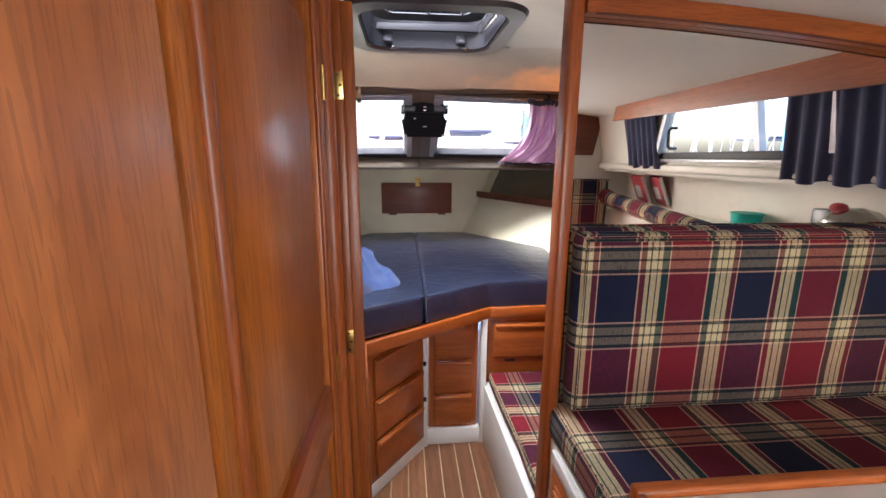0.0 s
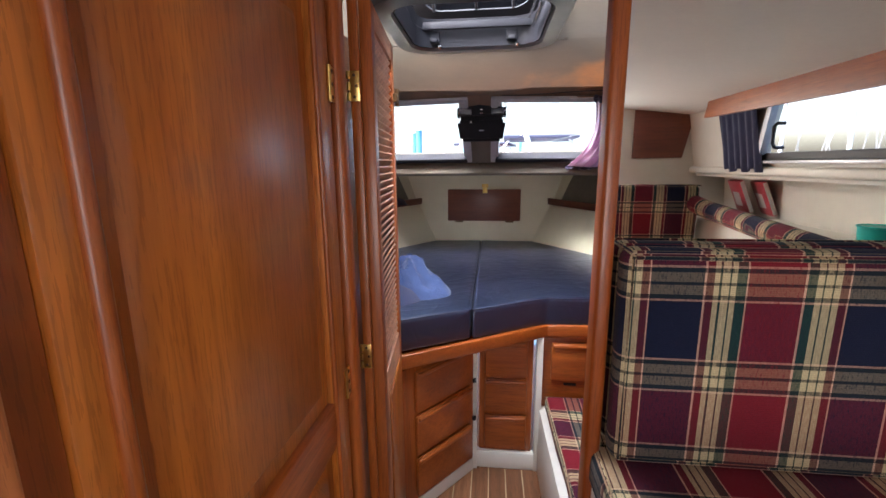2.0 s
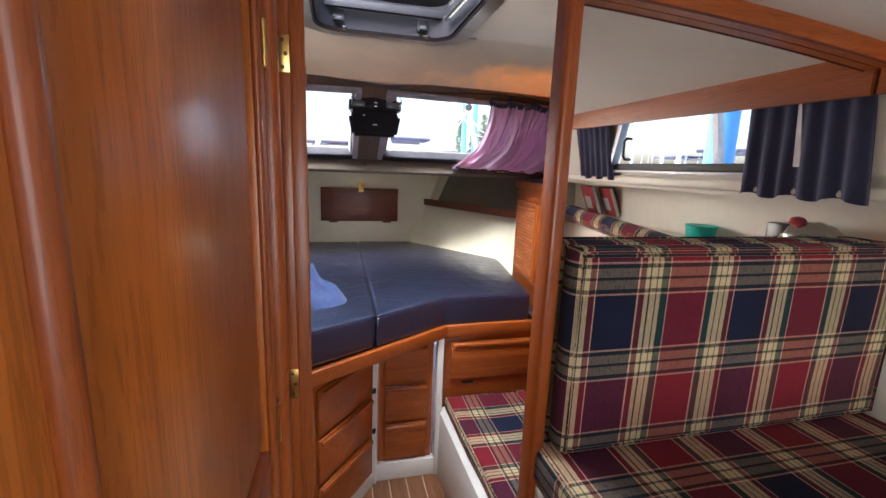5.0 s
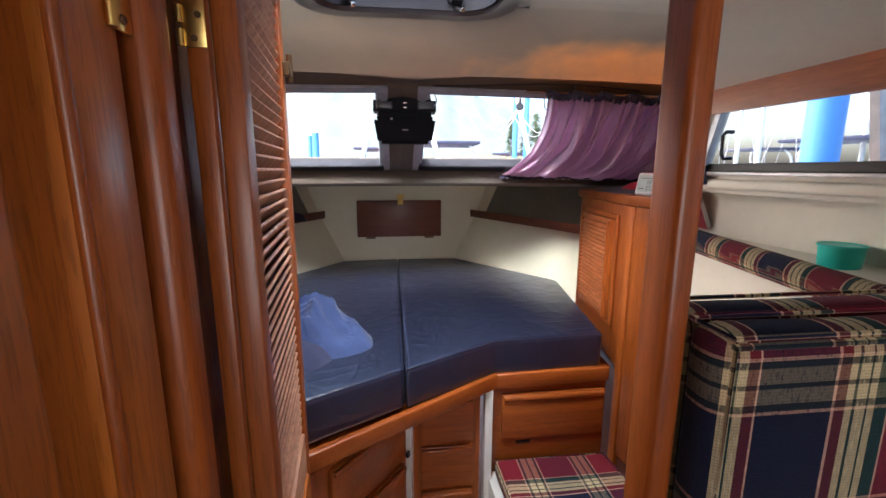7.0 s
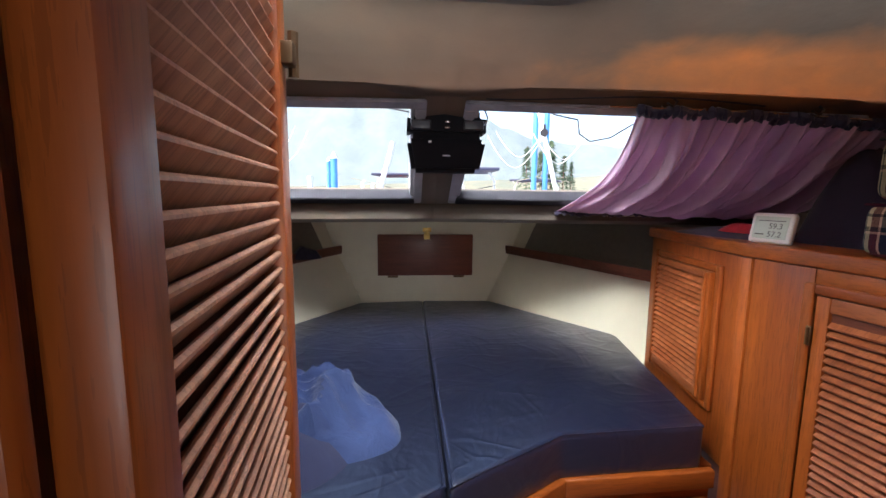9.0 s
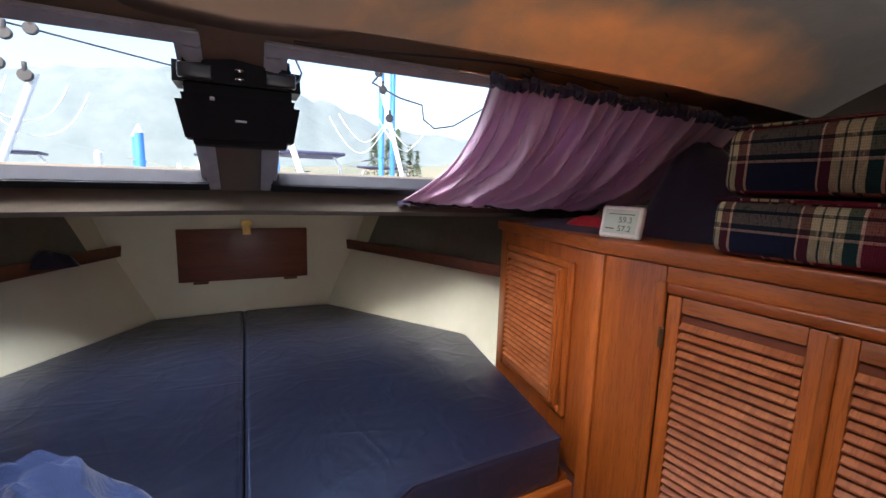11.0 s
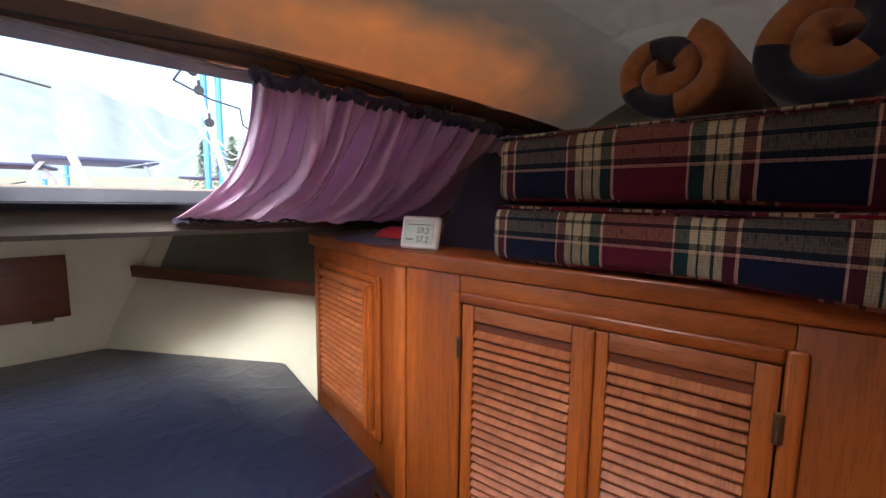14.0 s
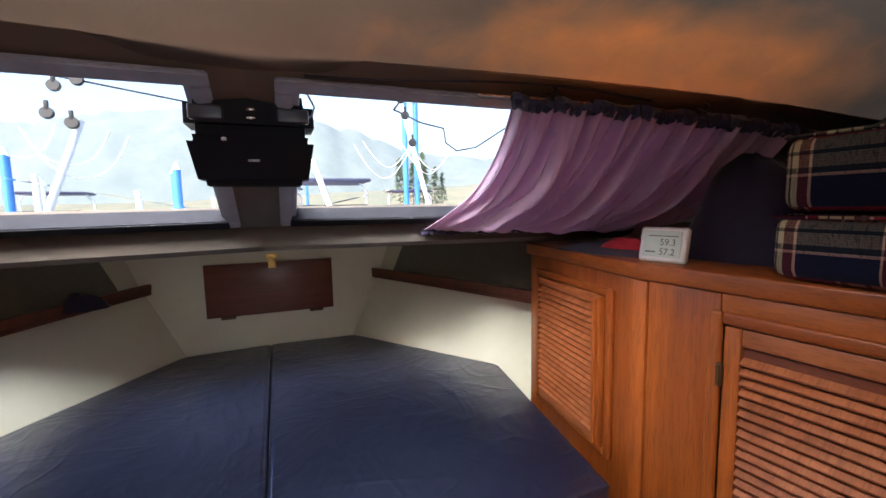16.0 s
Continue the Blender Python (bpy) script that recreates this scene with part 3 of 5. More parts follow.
# ---- aft cabin: side wall, alcove, valance, aft bulkhead ----
SW = 1.215
rows = [[(SW + 0.01, y, 1.36) for y in (-0.95, YM)], [(SW, y, 1.425) for y in (-0.95, YM)]]
thing("wall_side_lower", bm_quads(rows, 0.03), white_paint, "white cabin side under the window", "wall", "structure")
WY0, WY1 = -0.14, 0.86
rows = [[(SW, -0.95, 1.425), (SW, WY0, 1.425)], [(SW - 0.075, -0.95, 1.80), (SW - 0.075, WY0, 1.80)]]
thing("wall_side_aft", bm_quads(rows, 0.03), white_paint, "white cabin side aft of the window", "wall", "structure")
rows = [[(SW, WY1, 1.425), (SW, YM, 1.425)], [(SW - 0.075, WY1, 1.80), (SW - 0.075, YM, 1.80)]]
thing("wall_side_fore", bm_quads(rows, 0.03), white_paint, "white cabin side forward of the window", "wall", "structure")
rows = [[(SW - 0.055, WY0, 1.69), (SW - 0.055, WY1, 1.69)], [(SW - 0.075, WY0, 1.80), (SW - 0.075, WY1, 1.80)]]
thing("wall_side_over", bm_quads(rows, 0.03), white_paint, "white cabin side above the window", "wall", "structure")
# rounded ledge and alcove behind it
thing("trim_ledge", bm_box(SW - 0.022, SW + 0.02, -0.85, YM - 0.004, 1.352, 1.392, 0.012, 3), white_paint, "rounded white moulding under the side window", "trim", "structure")
rows = [[(1.24, y, 1.355) for y in (-0.95, YM)], [(1.43, y, 1.36) for y in (-0.95, YM)], [(1.45, y, 1.10) for y in (-0.95, YM)], [(1.22, y, 1.085) for y in (-0.95, YM)]]
thing("wall_alcove", bm_quads(rows, 0.02), white_paint, "white shelf alcove along the hull", "wall", "structure")
thing("wall_hull_dinette", bm_box(1.20, 1.225, -0.95, YM, 0.0, 1.085, 0), white_paint, "white hull lining beside the settee", "wall", "structure")

swin = holder("window_3", "sliding side window in a grey frame with a dark lower track", "window", "structure")


def side_x(z):
    return SW - 0.075 * (z - 1.425) / 0.375


part("window_track", bm_box(SW - 0.02, SW + 0.03, WY0, WY1, 1.422, 1.455, 0.004), rubber, swin, "dark lower window track")
part("window_sill", bm_box(SW - 0.03, SW + 0.03, WY0 - 0.02, WY1 + 0.02, 1.408, 1.421, 0.003), alloy, swin)
part("window_head", bm_box(side_x(1.69) - 0.012, side_x(1.69) + 0.03, WY0, WY1, 1.675, 1.70, 0.003), alloy, swin)
for name, ya, yb in (("mullion", 0.505, 0.53), ("jamb", WY1 - 0.03, WY1)):
    q = bm_quads([[(SW - 0.012, ya, 1.45), (SW - 0.012, yb, 1.45)], [(side_x(1.69) - 0.012, ya, 1.69), (side_x(1.69) - 0.012, yb, 1.69)]], 0.03)
    part(name, q, alloy, swin)
q = bm_quads([[(SW - 0.014, WY0, 1.45), (SW - 0.014, WY0 + 0.03, 1.45)], [(side_x(1.69) - 0.014, WY0 + 0.15, 1.69), (side_x(1.69) - 0.014, WY0 + 0.175, 1.69)]], 0.03)
part("sloping_jamb", q, alloy, swin)
q = bm_quads([[(SW - 0.010, WY0 - 0.002, 1.45), (SW - 0.010, WY0 + 0.002, 1.45)], [(side_x(1.69) - 0.010, WY0, 1.69), (side_x(1.69) - 0.01, WY0 + 0.15, 1.69)]], 0.03)
part("corner_panel", q, white_paint, swin)
part("window_handle", bm_tube([(SW - 0.02, 0.01, 1.475), (SW - 0.055, 0.01, 1.475), (SW - 0.065, 0.012, 1.49), (SW - 0.07, 0.015, 1.56), (SW - 0.06, 0.018, 1.575), (SW - 0.03, 0.018, 1.575)], 0.008), black_plastic, swin, "black pull handle")
q = bm_quads([[(SW + 0.004, WY0, 1.45), (SW + 0.004, WY1, 1.45)], [(side_x(1.69) + 0.004, WY0, 1.69), (side_x(1.69) + 0.004, WY1, 1.69)]], 0.004)
part("pane", q, clear_glass, swin).visible_shadow = False

# valance above the side window
q = bmesh.new()
ring = [(1.045, -0.345, 1.775), (1.045, -0.40, 1.640), (1.045, YM - 0.004, 1.616), (1.045, YM - 0.004, 1.775)]
lo = [q.verts.new(p) for p in ring]
hi = [q.verts.new((p[0] + 0.02, p[1], p[2])) for p in ring]
q.faces.new(lo), q.faces.new(hi)
for i in range(4):
    q.faces.new((lo[i], lo[(i + 1) % 4], hi[(i + 1) % 4], hi[i]))
bmesh.ops.recalc_face_normals(q, faces=q.faces[:])
bmesh.ops.bevel(q, geom=q.edges[:], offset=0.003, segments=2, affect="EDGES")
thing("window_valance", q, teak_y, "long varnished teak valance board above the side window", "valance")

# aft bulkhead with the companionway opening
aft = -0.85
thing("wall_aft_starboard", bm_box(0.60, 1.46, aft - 0.03, aft, 0, 1.83, 0), white_paint, "white aft bulkhead of the dinette", "wall", "structure")
thing("wall_aft_port", bm_box(-1.42, -0.70, aft - 0.03, aft, 0, 1.83, 0), white_paint, "white aft bulkhead", "wall", "structure")
thing("wall_aft_low", bm_box(-0.70, 0.60, aft - 0.03, aft, 0, 0.90, 0), teak_x, "low teak bulkhead under the companionway", "wall", "structure")
thing("wall_aft_high", bm_box(-0.70, 0.60, aft - 0.03, aft, 1.76, 1.83, 0), white_paint, "white strip over the companionway", "wall", "structure")
thing("wall_port", bm_box(-1.42, -1.39, aft, 1.10, 0, 1.83, 0), teak_v, "teak wall on the port side", "wall", "structure")
thing("wall_panel", moved(bm_prism([(0.84, 1.445), (1.14, 1.445), (1.20, 1.745), (0.84, 1.745)], -aft - 0.016, -aft - 0.001, 0.004), Matrix.Rotation(radians(90), 4, "X")), dark_x, "dark wooden access panel on the aft bulkhead", "access panel")

# ---- port side panelling beside the walkway ----
thing("partition_panel", bm_box(-0.378, -0.341, -0.80, 0.388, 0.0, 1.815, 0.016, 4), panel_v, "broad varnished teak partition beside the walkway", "partition", "structure")
thing("trim_frame_post", bm_box(-0.396, -0.368, 0.375, 0.432, 0.0, 1.815, 0.004), teak_v, "teak door jamb", "trim", "structure")

DOOR_M = Matrix.Translation((-0.354, 1.005, 0)) @ Matrix.Rotation(radians(-0.8), 4, "Z") @ Matrix.Translation((0.354, -1.005, 0))
hd = holder("cabin_door", "closed raised-panel teak door with brass hinges", "door")
DX = -0.354
part("stile", moved(bm_box(DX - 0.03, DX, 0.432, 0.482, 0.03, 1.79, 0.004), DOOR_M), door_v, hd)
part("stile", moved(bm_box(DX - 0.03, DX, 0.938, 1.005, 0.03, 1.79, 0.004), DOOR_M), door_v, hd)
part("rail", moved(bm_box(DX - 0.03, DX - 0.0005, 0.482, 0.938, 1.70, 1.79, 0.003), DOOR_M), teak_y, hd)
part("rail", moved(bm_box(DX - 0.03, DX - 0.0005, 0.482, 0.938, 0.835, 0.932, 0.003), DOOR_M), teak_y, hd)
part("rail", moved(bm_box(DX - 0.03, DX - 0.0005, 0.482, 0.938, 0.03, 0.15, 0.003), DOOR_M), teak_y, hd)
for z0, z1 in ((0.932, 1.70), (0.15, 0.835)):
    part("door_panel", moved(bm_box(DX - 0.028, DX - 0.018, 0.482, 0.938, z0, z1, 0), DOOR_M), door_v, hd)
    q = bm_box(DX - 0.019, DX - 0.004, 0.515, 0.905, z0 + 0.03, z1 - 0.03, 0)
    for v in q.verts:
        if v.co.x > DX - 0.008:
            v.co.y += 0.022 if v.co.y < 0.6 else -0.022
            v.co.z += 0.022 if v.co.z < (z0 + z1) / 2 else -0.022
    part("raised_field", moved(q, DOOR_M), door_v, hd)
for y0, w in ((0.474, 0.018), (0.936, 0.011)):
    part("moulding", moved(bm_tube([(DX + 0.001, y0, 0.1), (DX + 0.001, y0, 1.78)], w / 2, 10), DOOR_M), teak_v, hd, "rounded teak moulding")


def hinge(y, z, x, w=0.026, h=0.064, turn=1):
    hg = holder("hinge", "small brass butt hinge with slotted screws", "hinge", "", "door hinges")
    part("leaf", bm_box(x - 0.001, x + 0.002, min(y, y + turn * w), max(y, y + turn * w), z - h / 2, z + h / 2, 0.0005), brass, hg)
    part("knuckle", bm_tube([(x + 0.002, y, z - h / 2), (x + 0.002, y, z + h / 2)], 0.004, 10), brass, hg)
    for k in (-0.36, 0, 0.36):
        q = bmesh.new()
        bmesh.ops.create_cone(q, cap_ends=True, segments=10, radius1=0.0042, radius2=0.0036, depth=0.0015)
        part("screw", moved(q, Matrix.Translation((x + 0.0028, y + turn * w * 0.55, z + k * h)) @ Matrix.Rotation(radians(90), 4, "Y")), dark_brass, hg)
    return hg


# jamb posts between the two doors
thing("door_jamb", bm_box(-0.382, -0.338, 1.022, 1.064, 0.0, 1.815, 0.014, 4), teak_v, "rounded teak jamb between two doors", "trim", "structure")
# the gap's shade, made as a dark strip behind the jamb
thing("door_jamb_shadow_strip", bm_box(-0.40, -0.356, 1.064, 1.108, 0.0, 1.815, 0.002), dark_y, "dark strip standing in for the shade in the gap behind the jamb", "trim", "structure")
thing("door_jamb_forward", bm_box(-0.349, -0.327, 1.109, 1.122, 0.0, 1.815, 0.003, 2), teak_v, "teak jamb of the cabin doorway", "trim", "structure")


def hinge_aft(x, y, z, w=0.023, h=0.062):
    """A butt hinge whose leaf faces aft, with its knuckle to port."""
    hg = holder("hinge", "brass butt hinge with three screws on the doorway jamb", "hinge", "", "door hinges")
    part("leaf", bm_box(x, x + w, y - 0.0025, y, z - h / 2, z + h / 2, 0.0005), brass, hg)
    for k in (-0.36, 0.0, 0.36):
        part("knuckle", bm_tube([(x - 0.001, y - 0.003, z + (k - 0.13) * h), (x - 0.001, y - 0.003, z + (k + 0.13) * h)], 0.0038, 10), brass, hg)
        q = bmesh.new()
        bmesh.ops.create_cone(q, cap_ends=True, segments=12, radius1=0.0036, radius2=0.0030, depth=0.0015)
        part("screw", moved(q, Matrix.Translation((x + w * (0.5 if k else 0.72), y - 0.0030, z + k * h)) @ Matrix.Rotation(radians(90), 4, "X")), dark_brass, hg)
    return hg


for za, zb in ((1.570, 1.583), (0.944, 0.957)):
    hinge(0.994, za, -0.3535, 0.027, 0.066, 1)
    hinge_aft(-0.350, 1.1085, zb)


def louvre(parent, m, x0, x1, z0, z1, pitch, stile, rail_t, rail_b, thick, mat, slat_mat, tilt=38):
    """A louvred leaf in the plane of m: stiles, rails and one slat beside another."""
    for a, b in ((x0, x0 + stile), (x1 - stile, x1)):
        part("stile", moved(bm_box(a, b, -thick, 0, z0, z1, 0.004), m), mat, parent)
    for a, b in ((z0, z0 + rail_b), (z1 - rail_t, z1)):
        part("rail", moved(bm_box(x0 + stile, x1 - stile, -thick + 0.001, 0, a, b, 0.003), m), slat_mat, parent)
    w = x1 - x0 - 2 * stile
    me = mesh_of("slat", bm_box(0, w, -0.013, 0.013, -0.0032, 0.0032, 0.0015, 1), slat_mat, False)
    n = int((z1 - z0 - rail_t - rail_b) / pitch)
    for i in range(n):
        z = z0 + rail_b + (i + 0.5) * pitch
        piece("slat", me, parent, m @ pose(x0 + stile, -thick * 0.48, z, tilt, 0, random.uniform(-0.15, 0.15)))


# open louvred door of the forward cabin
ld = holder("louvred_door", "open louvred teak door folded back against the locker", "door")
m, w = frame_on((-0.330, 1.127), (-0.369, 1.50))
louvre(ld, m, 0, w, 0.05, 1.765, 0.0185, 0.042, 0.05, 0.825, 0.028, teak_v, slat_lit, -50)
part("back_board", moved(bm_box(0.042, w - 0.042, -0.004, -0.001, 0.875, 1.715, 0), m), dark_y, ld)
part("lower_panel", moved(bm_box(0.07, w - 0.07, -0.034, -0.027, 0.13, 0.80, 0.004), m), door_v, ld)
part("catch", join(bm_box(-0.345, -0.325, 1.470, 1.490, 1.60, 1.625, 0.003), bm_tube([(-0.33, 1.492, 1.59), (-0.33, 1.492, 1.64)], 0.006)), dark_brass, ld, "small dark door catch")

# hanging locker to port
lk = holder("hanging_locker", "tall varnished teak hanging locker beside the berth", "locker")
part("side_panel", bm_prism([(-1.30, 1.13), (-0.452, 1.13), (-0.452, 1.70), (-1.30, 1.70)], 0.0, 1.77, 0.003), door_v, lk)
part("corner_trim", bm_box(-0.456, -0.436, 1.672, 1.722, 0.0, 1.80, 0.006, 3), teak_v, lk)

# ---- the berth ----
FRONT = [(0.632, 1.988), (0.205, 1.978), (-0.45, 1.565)]
BERTH_IN = [(-0.45, 1.722), (-0.95, 1.722), (-0.935, 2.70), (-0.47, 3.36), (0.27, 3.36), (0.715, 2.70), (0.665, 2.02), (0.632, 2.02)]
bb = holder("berth_base", "varnished teak berth front with drawers and white trim", "berth base")
part("platform", bm_prism(FRONT + BERTH_IN, 0.655, 0.70, 0.002), teak_x, bb)
# edge rail under the mattress
for (a, b), mt in zip(zip(FRONT, FRONT[1:]), (teak_x, teak_x)):
    m, w = frame_on(a, b)
    part("edge_rail", moved(bm_box(-0.002, w + 0.002, -0.001, 0.022, 0.668, 0.722, 0.006, 3), m), mt, bb)


def drawer(parent, m, x0, x1, z0, z1):
    d = part("drawer", moved(bm_box(x0, x1, 0.002, 0.018, z0, z1, 0.006, 2), m), teak_x, parent)
    part("finger_lip", moved(bm_box(x0 + 0.004, x1 - 0.004, 0.016, 0.030, z1 - 0.022, z1 - 0.003, 0.006, 3), m), teak_x, d)
    return d


# frame_on makes y point left of the line; these run to port, so that y points out of the face
m, w = Matrix.Translation((-0.098, 1.972, 0)) @ Matrix.Scale(-1, 4, (0, 1, 0)), 0.266
part("face", moved(bm_box(0.012, w - 0.012, -0.02, 0.0, 0.085, 0.655, 0.003), m), teak_v, bb)
for k in range(3):
    drawer(bb, m, 0.038, w - 0.038, 0.110 + 0.182 * k, 0.274 + 0.182 * k)
part("white_post", bm_box(0.168, 0.196, 1.945, 1.985, 0.0, 0.668, 0.003), white_paint, bb, "white painted upright")
part("white_post", bm_box(-0.118, -0.094, 1.935, 1.985, 0.0, 0.668, 0.003), white_paint, bb, "white painted upright")
part("kick_board", bm_box(-0.10, 0.19, 1.950, 1.985, 0.0, 0.085, 0.003), white_paint, bb, "white kick board")
a, b = (-0.35, 1.628), (-0.112, 1.934)
m, w = frame_on(a, b)
m = m @ Matrix.Scale(-1, 4, (0, 1, 0))
part("face", moved(bm_box(-0.06, w, -0.02, 0.0, 0.06, 0.655, 0.003), m), teak_v, bb)
for k in range(3):
    drawer(bb, m, 0.03, w - 0.03, 0.085 + 0.188 * k, 0.258 + 0.188 * k)
part("kick_board", moved(bm_box(-0.06, w, -0.018, 0.004, 0.0, 0.062, 0.003), m), white_paint, bb, "white kick board")
for k in range(2):
    part("drawer_stop", moved(bm_box(w - 0.012, w + 0.004, 0.004, 0.016, 0.262 + 0.188 * k, 0.282 + 0.188 * k, 0.003), m), rubber, bb)
m, w = Matrix.Translation((0.196, 1.988, 0)) @ Matrix.Scale(-1, 4, (0, 1, 0)), 0.44
part("face", moved(bm_box(0, w, -0.02, 0.0, 0.30, 0.668, 0.003), m), teak_x, bb)
drawer(bb, m, 0.04, w - 0.012, 0.455, 0.635)
part("slot_pull", moved(bm_box(0.10, 0.155, -0.002, 0.004, 0.425, 0.437, 0.002), m), rubber, bb)

# mattress in two halves
SEAM = -0.113


def mattress(poly, label):
    mt = holder("mattress", label, "mattress", "", "berth mattress halves")
    q = bm_prism(poly, 0.712, 0.845, 0.018, 4)
    bmesh.ops.subdivide_edges(q, edges=[e for e in q.edges if e.calc_length() > 0.25], cuts=5, use_grid_fill=True)
    part("cover", q, navy_sheet, mt)
    cx, cy = sum(p[0] for p in poly) / len(poly), sum(p[1] for p in poly) / len(poly)
    line = [(x + (cx - x) * 0.012, y + (cy - y) * 0.012, 0.8375) for x, y in poly]
    part("piping", bm_tube(line, 0.0045, 6, True), navy_sheet, mt, "navy corded piping along the top edge")
    return mt


mattress([(SEAM, 1.782), (0.200, 1.966), (0.607, 1.984), (0.728, 2.735), (0.27, 3.368), (SEAM, 3.385)], "navy cotton-covered berth mattress half with creases")
mattress([(SEAM - 0.004, 1.793), (-0.445, 1.60), (-0.445, 1.725), (-0.94, 1.725), (-0.922, 2.70), (-0.47, 3.355), (SEAM - 0.004, 3.385)], "navy cotton-covered berth mattress half by the locker")
for dx in (-0.045, 0.012):
    pts = [(SEAM + dx + 0.004 * math.sin(y * 5), y, 0.8425) for y in np.linspace(1.83, 3.37, 24)]
    thing("seam_stitching", bm_tube(pts, 0.0014, 5), blue_sheet, "pale line of stitching along the mattress seam", "stitching")


def soft_heap(name, mat, cx, cy, z, a, b, h, turn, label, category, seed, folds=0.18, p=2.6):
    """A crumpled soft thing: a rounded pad with folds running out to its rim."""
    rows = []
    n, k = 56, 22
    rot = Matrix.Rotation(radians(turn), 4, "Z")
    for j in range(k + 1):
        row = []
        r = j / k
        for i in range(n + 1):
            th = (i % n) / n * math.tau
            c, s = math.cos(th), math.sin(th)
            sq = (abs(c) ** p + abs(s) ** p) ** (-1 / p)
            rim = 1 + 0.10 * noise.noise((math.cos(th) * 1.7 + seed, math.sin(th) * 1.7, seed))
            q = Vector((a * sq * c * r * rim, b * sq * s * r * rim, 0))
            f = noise.noise((q.x * 7 + seed * 3, q.y * 7, 1.3 * seed)) + 0.6 * noise.noise((q.x * 17, q.y * 13 + seed, 2.0))
            f += 0.5 * (1 - abs(math.sin(th * 5 + 3 * noise.noise((q.x * 4, q.y * 4, seed))))) * r
            f += 0.7 * (0.5 - abs(noise.noise((q.x * 11 + q.y * 6, q.y * 9 - q.x * 4 + seed, seed * 0.7)))) * 1.2
            hh = h * (1 - r ** 2.4) * (1 + folds * f) + 0.02 * folds * 5 * max(0, f) * r * (1 - r)
            v = rot @ q
            row.append((cx + v.x, cy + v.y, z + max(0.004 * (1 - r), hh)))
        rows.append(row)
    q = bm_quads(rows)
    bmesh.ops.remove_doubles(q, verts=q.verts[:], dist=0.0005)
    bmesh.ops.holes_fill(q, edges=q.edges[:])
    bmesh.ops.recalc_face_normals(q, faces=q.faces[:])
    return thing(name, q, mat, label, category)


soft_heap("pillow", navy_cloth, -0.58, 1.92, 0.842, 0.26, 0.17, 0.10, 12, "dark navy pillow on the berth", "pillow", 3.0, 0.15)
soft_heap("bed_sheet", blue_sheet, -0.53, 2.06, 0.842, 0.33, 0.17, 0.140, -14, "crumpled light blue cotton sheet heaped over a pillow", "sheet", 7.0, 0.6, 2.2)

# ---- bow fittings ----
bp = holder("locker_hatch", "dark mahogany hatch board with a brass latch on the bow wall", "hatch")
part("board", bm_box(-0.371, 0.174, 3.368, 3.386, 0.995, 1.232, 0.002), dark_x, bp)
for x in (-0.285, 0.095):
    part("hinge", bm_box(x - 0.03, x + 0.03, 3.362, 3.384, 0.984, 0.994, 0.002), dark_brass, bp)
part("latch", join(bm_box(-0.108, -0.074, 3.362, 3.372, 1.205, 1.245, 0.002), bm_box(-0.116, -0.066, 3.366, 3.376, 1.246, 1.272, 0.004), bm_tube([(-0.091, 3.358, 1.22), (-0.091, 3.358, 1.262)], 0.006)), brass, bp, "brass hasp latch")

for side, nm in ((1, "starboard"), (-1, "port")):
    sh = holder("corner_shelf", "dark mahogany shelf with a fiddle rail against the hull", "shelf", "", "berth shelves")

    def sp(x, y):
        return (X0 + side * (x - X0), y)
    inner, outer = [(0.373, 3.415), (0.58, 2.99), (0.775, 2.56)], [(0.93, 2.56), (0.69, 3.06), (0.42, 3.425)]
    poly = [sp(*p) for p in inner + outer]
    part("board", bm_prism(poly, 1.122, 1.138, 0.002), dark_y, sh)
    rows = []
    for x, y in inner:
        a, b = sp(x, y), sp(x + 0.016, y + 0.006)
        rows.append([(*a, 1.118), (*a, 1.164), (*b, 1.164), (*b, 1.118), (*a, 1.118)])
    q = bm_quads(rows)
    bmesh.ops.remove_doubles(q, verts=q.verts[:], dist=0.0002)
    bmesh.ops.holes_fill(q, edges=q.edges[:])
    bmesh.ops.recalc_face_normals(q, faces=q.faces[:])
    part("fiddle_rail", q, dark_y, sh, smooth=False)
    low = [(0.455, 3.30), (0.60, 3.06), (0.80, 2.68), (0.89, 2.50)]
    top = [(0.555, 3.28), (0.75, 3.03), (0.95, 2.66), (1.03, 2.50)]
    part("back_lining", bm_quads([[(*sp(*p), 1.139) for p in low], [(*sp(*p), 1.383) for p in top]], 0.006), grey_lining, sh, "grey-tan lining cloth behind the shelf")
soft_heap("folded_scarf", purple_dark, -0.70, 3.10, 1.138, 0.07, 0.05, 0.045, 20, "small dark folded scarf on the port shelf", "cloth", 9.0, 0.3)
# crease mouldings where bow wall meets the hull sides
for side in (1, -1):
    thing("trim_bow_corner", bm_tube([(X0 + side * 0.374, 3.372, 0.80), (X0 + side * 0.378, 3.386, 0.86), (X0 + side * 0.522, 3.414, 1.125)], 0.004, 6), cream, "cream joint bead in the bow corner", "trim", "structure")

# black cabin unit hanging between the windows
fu = holder("cabin_speaker_unit", "black plastic unit with smoked corner lenses hung between the windows", "ceiling unit")
UX0, UX1 = -0.203, 0.019


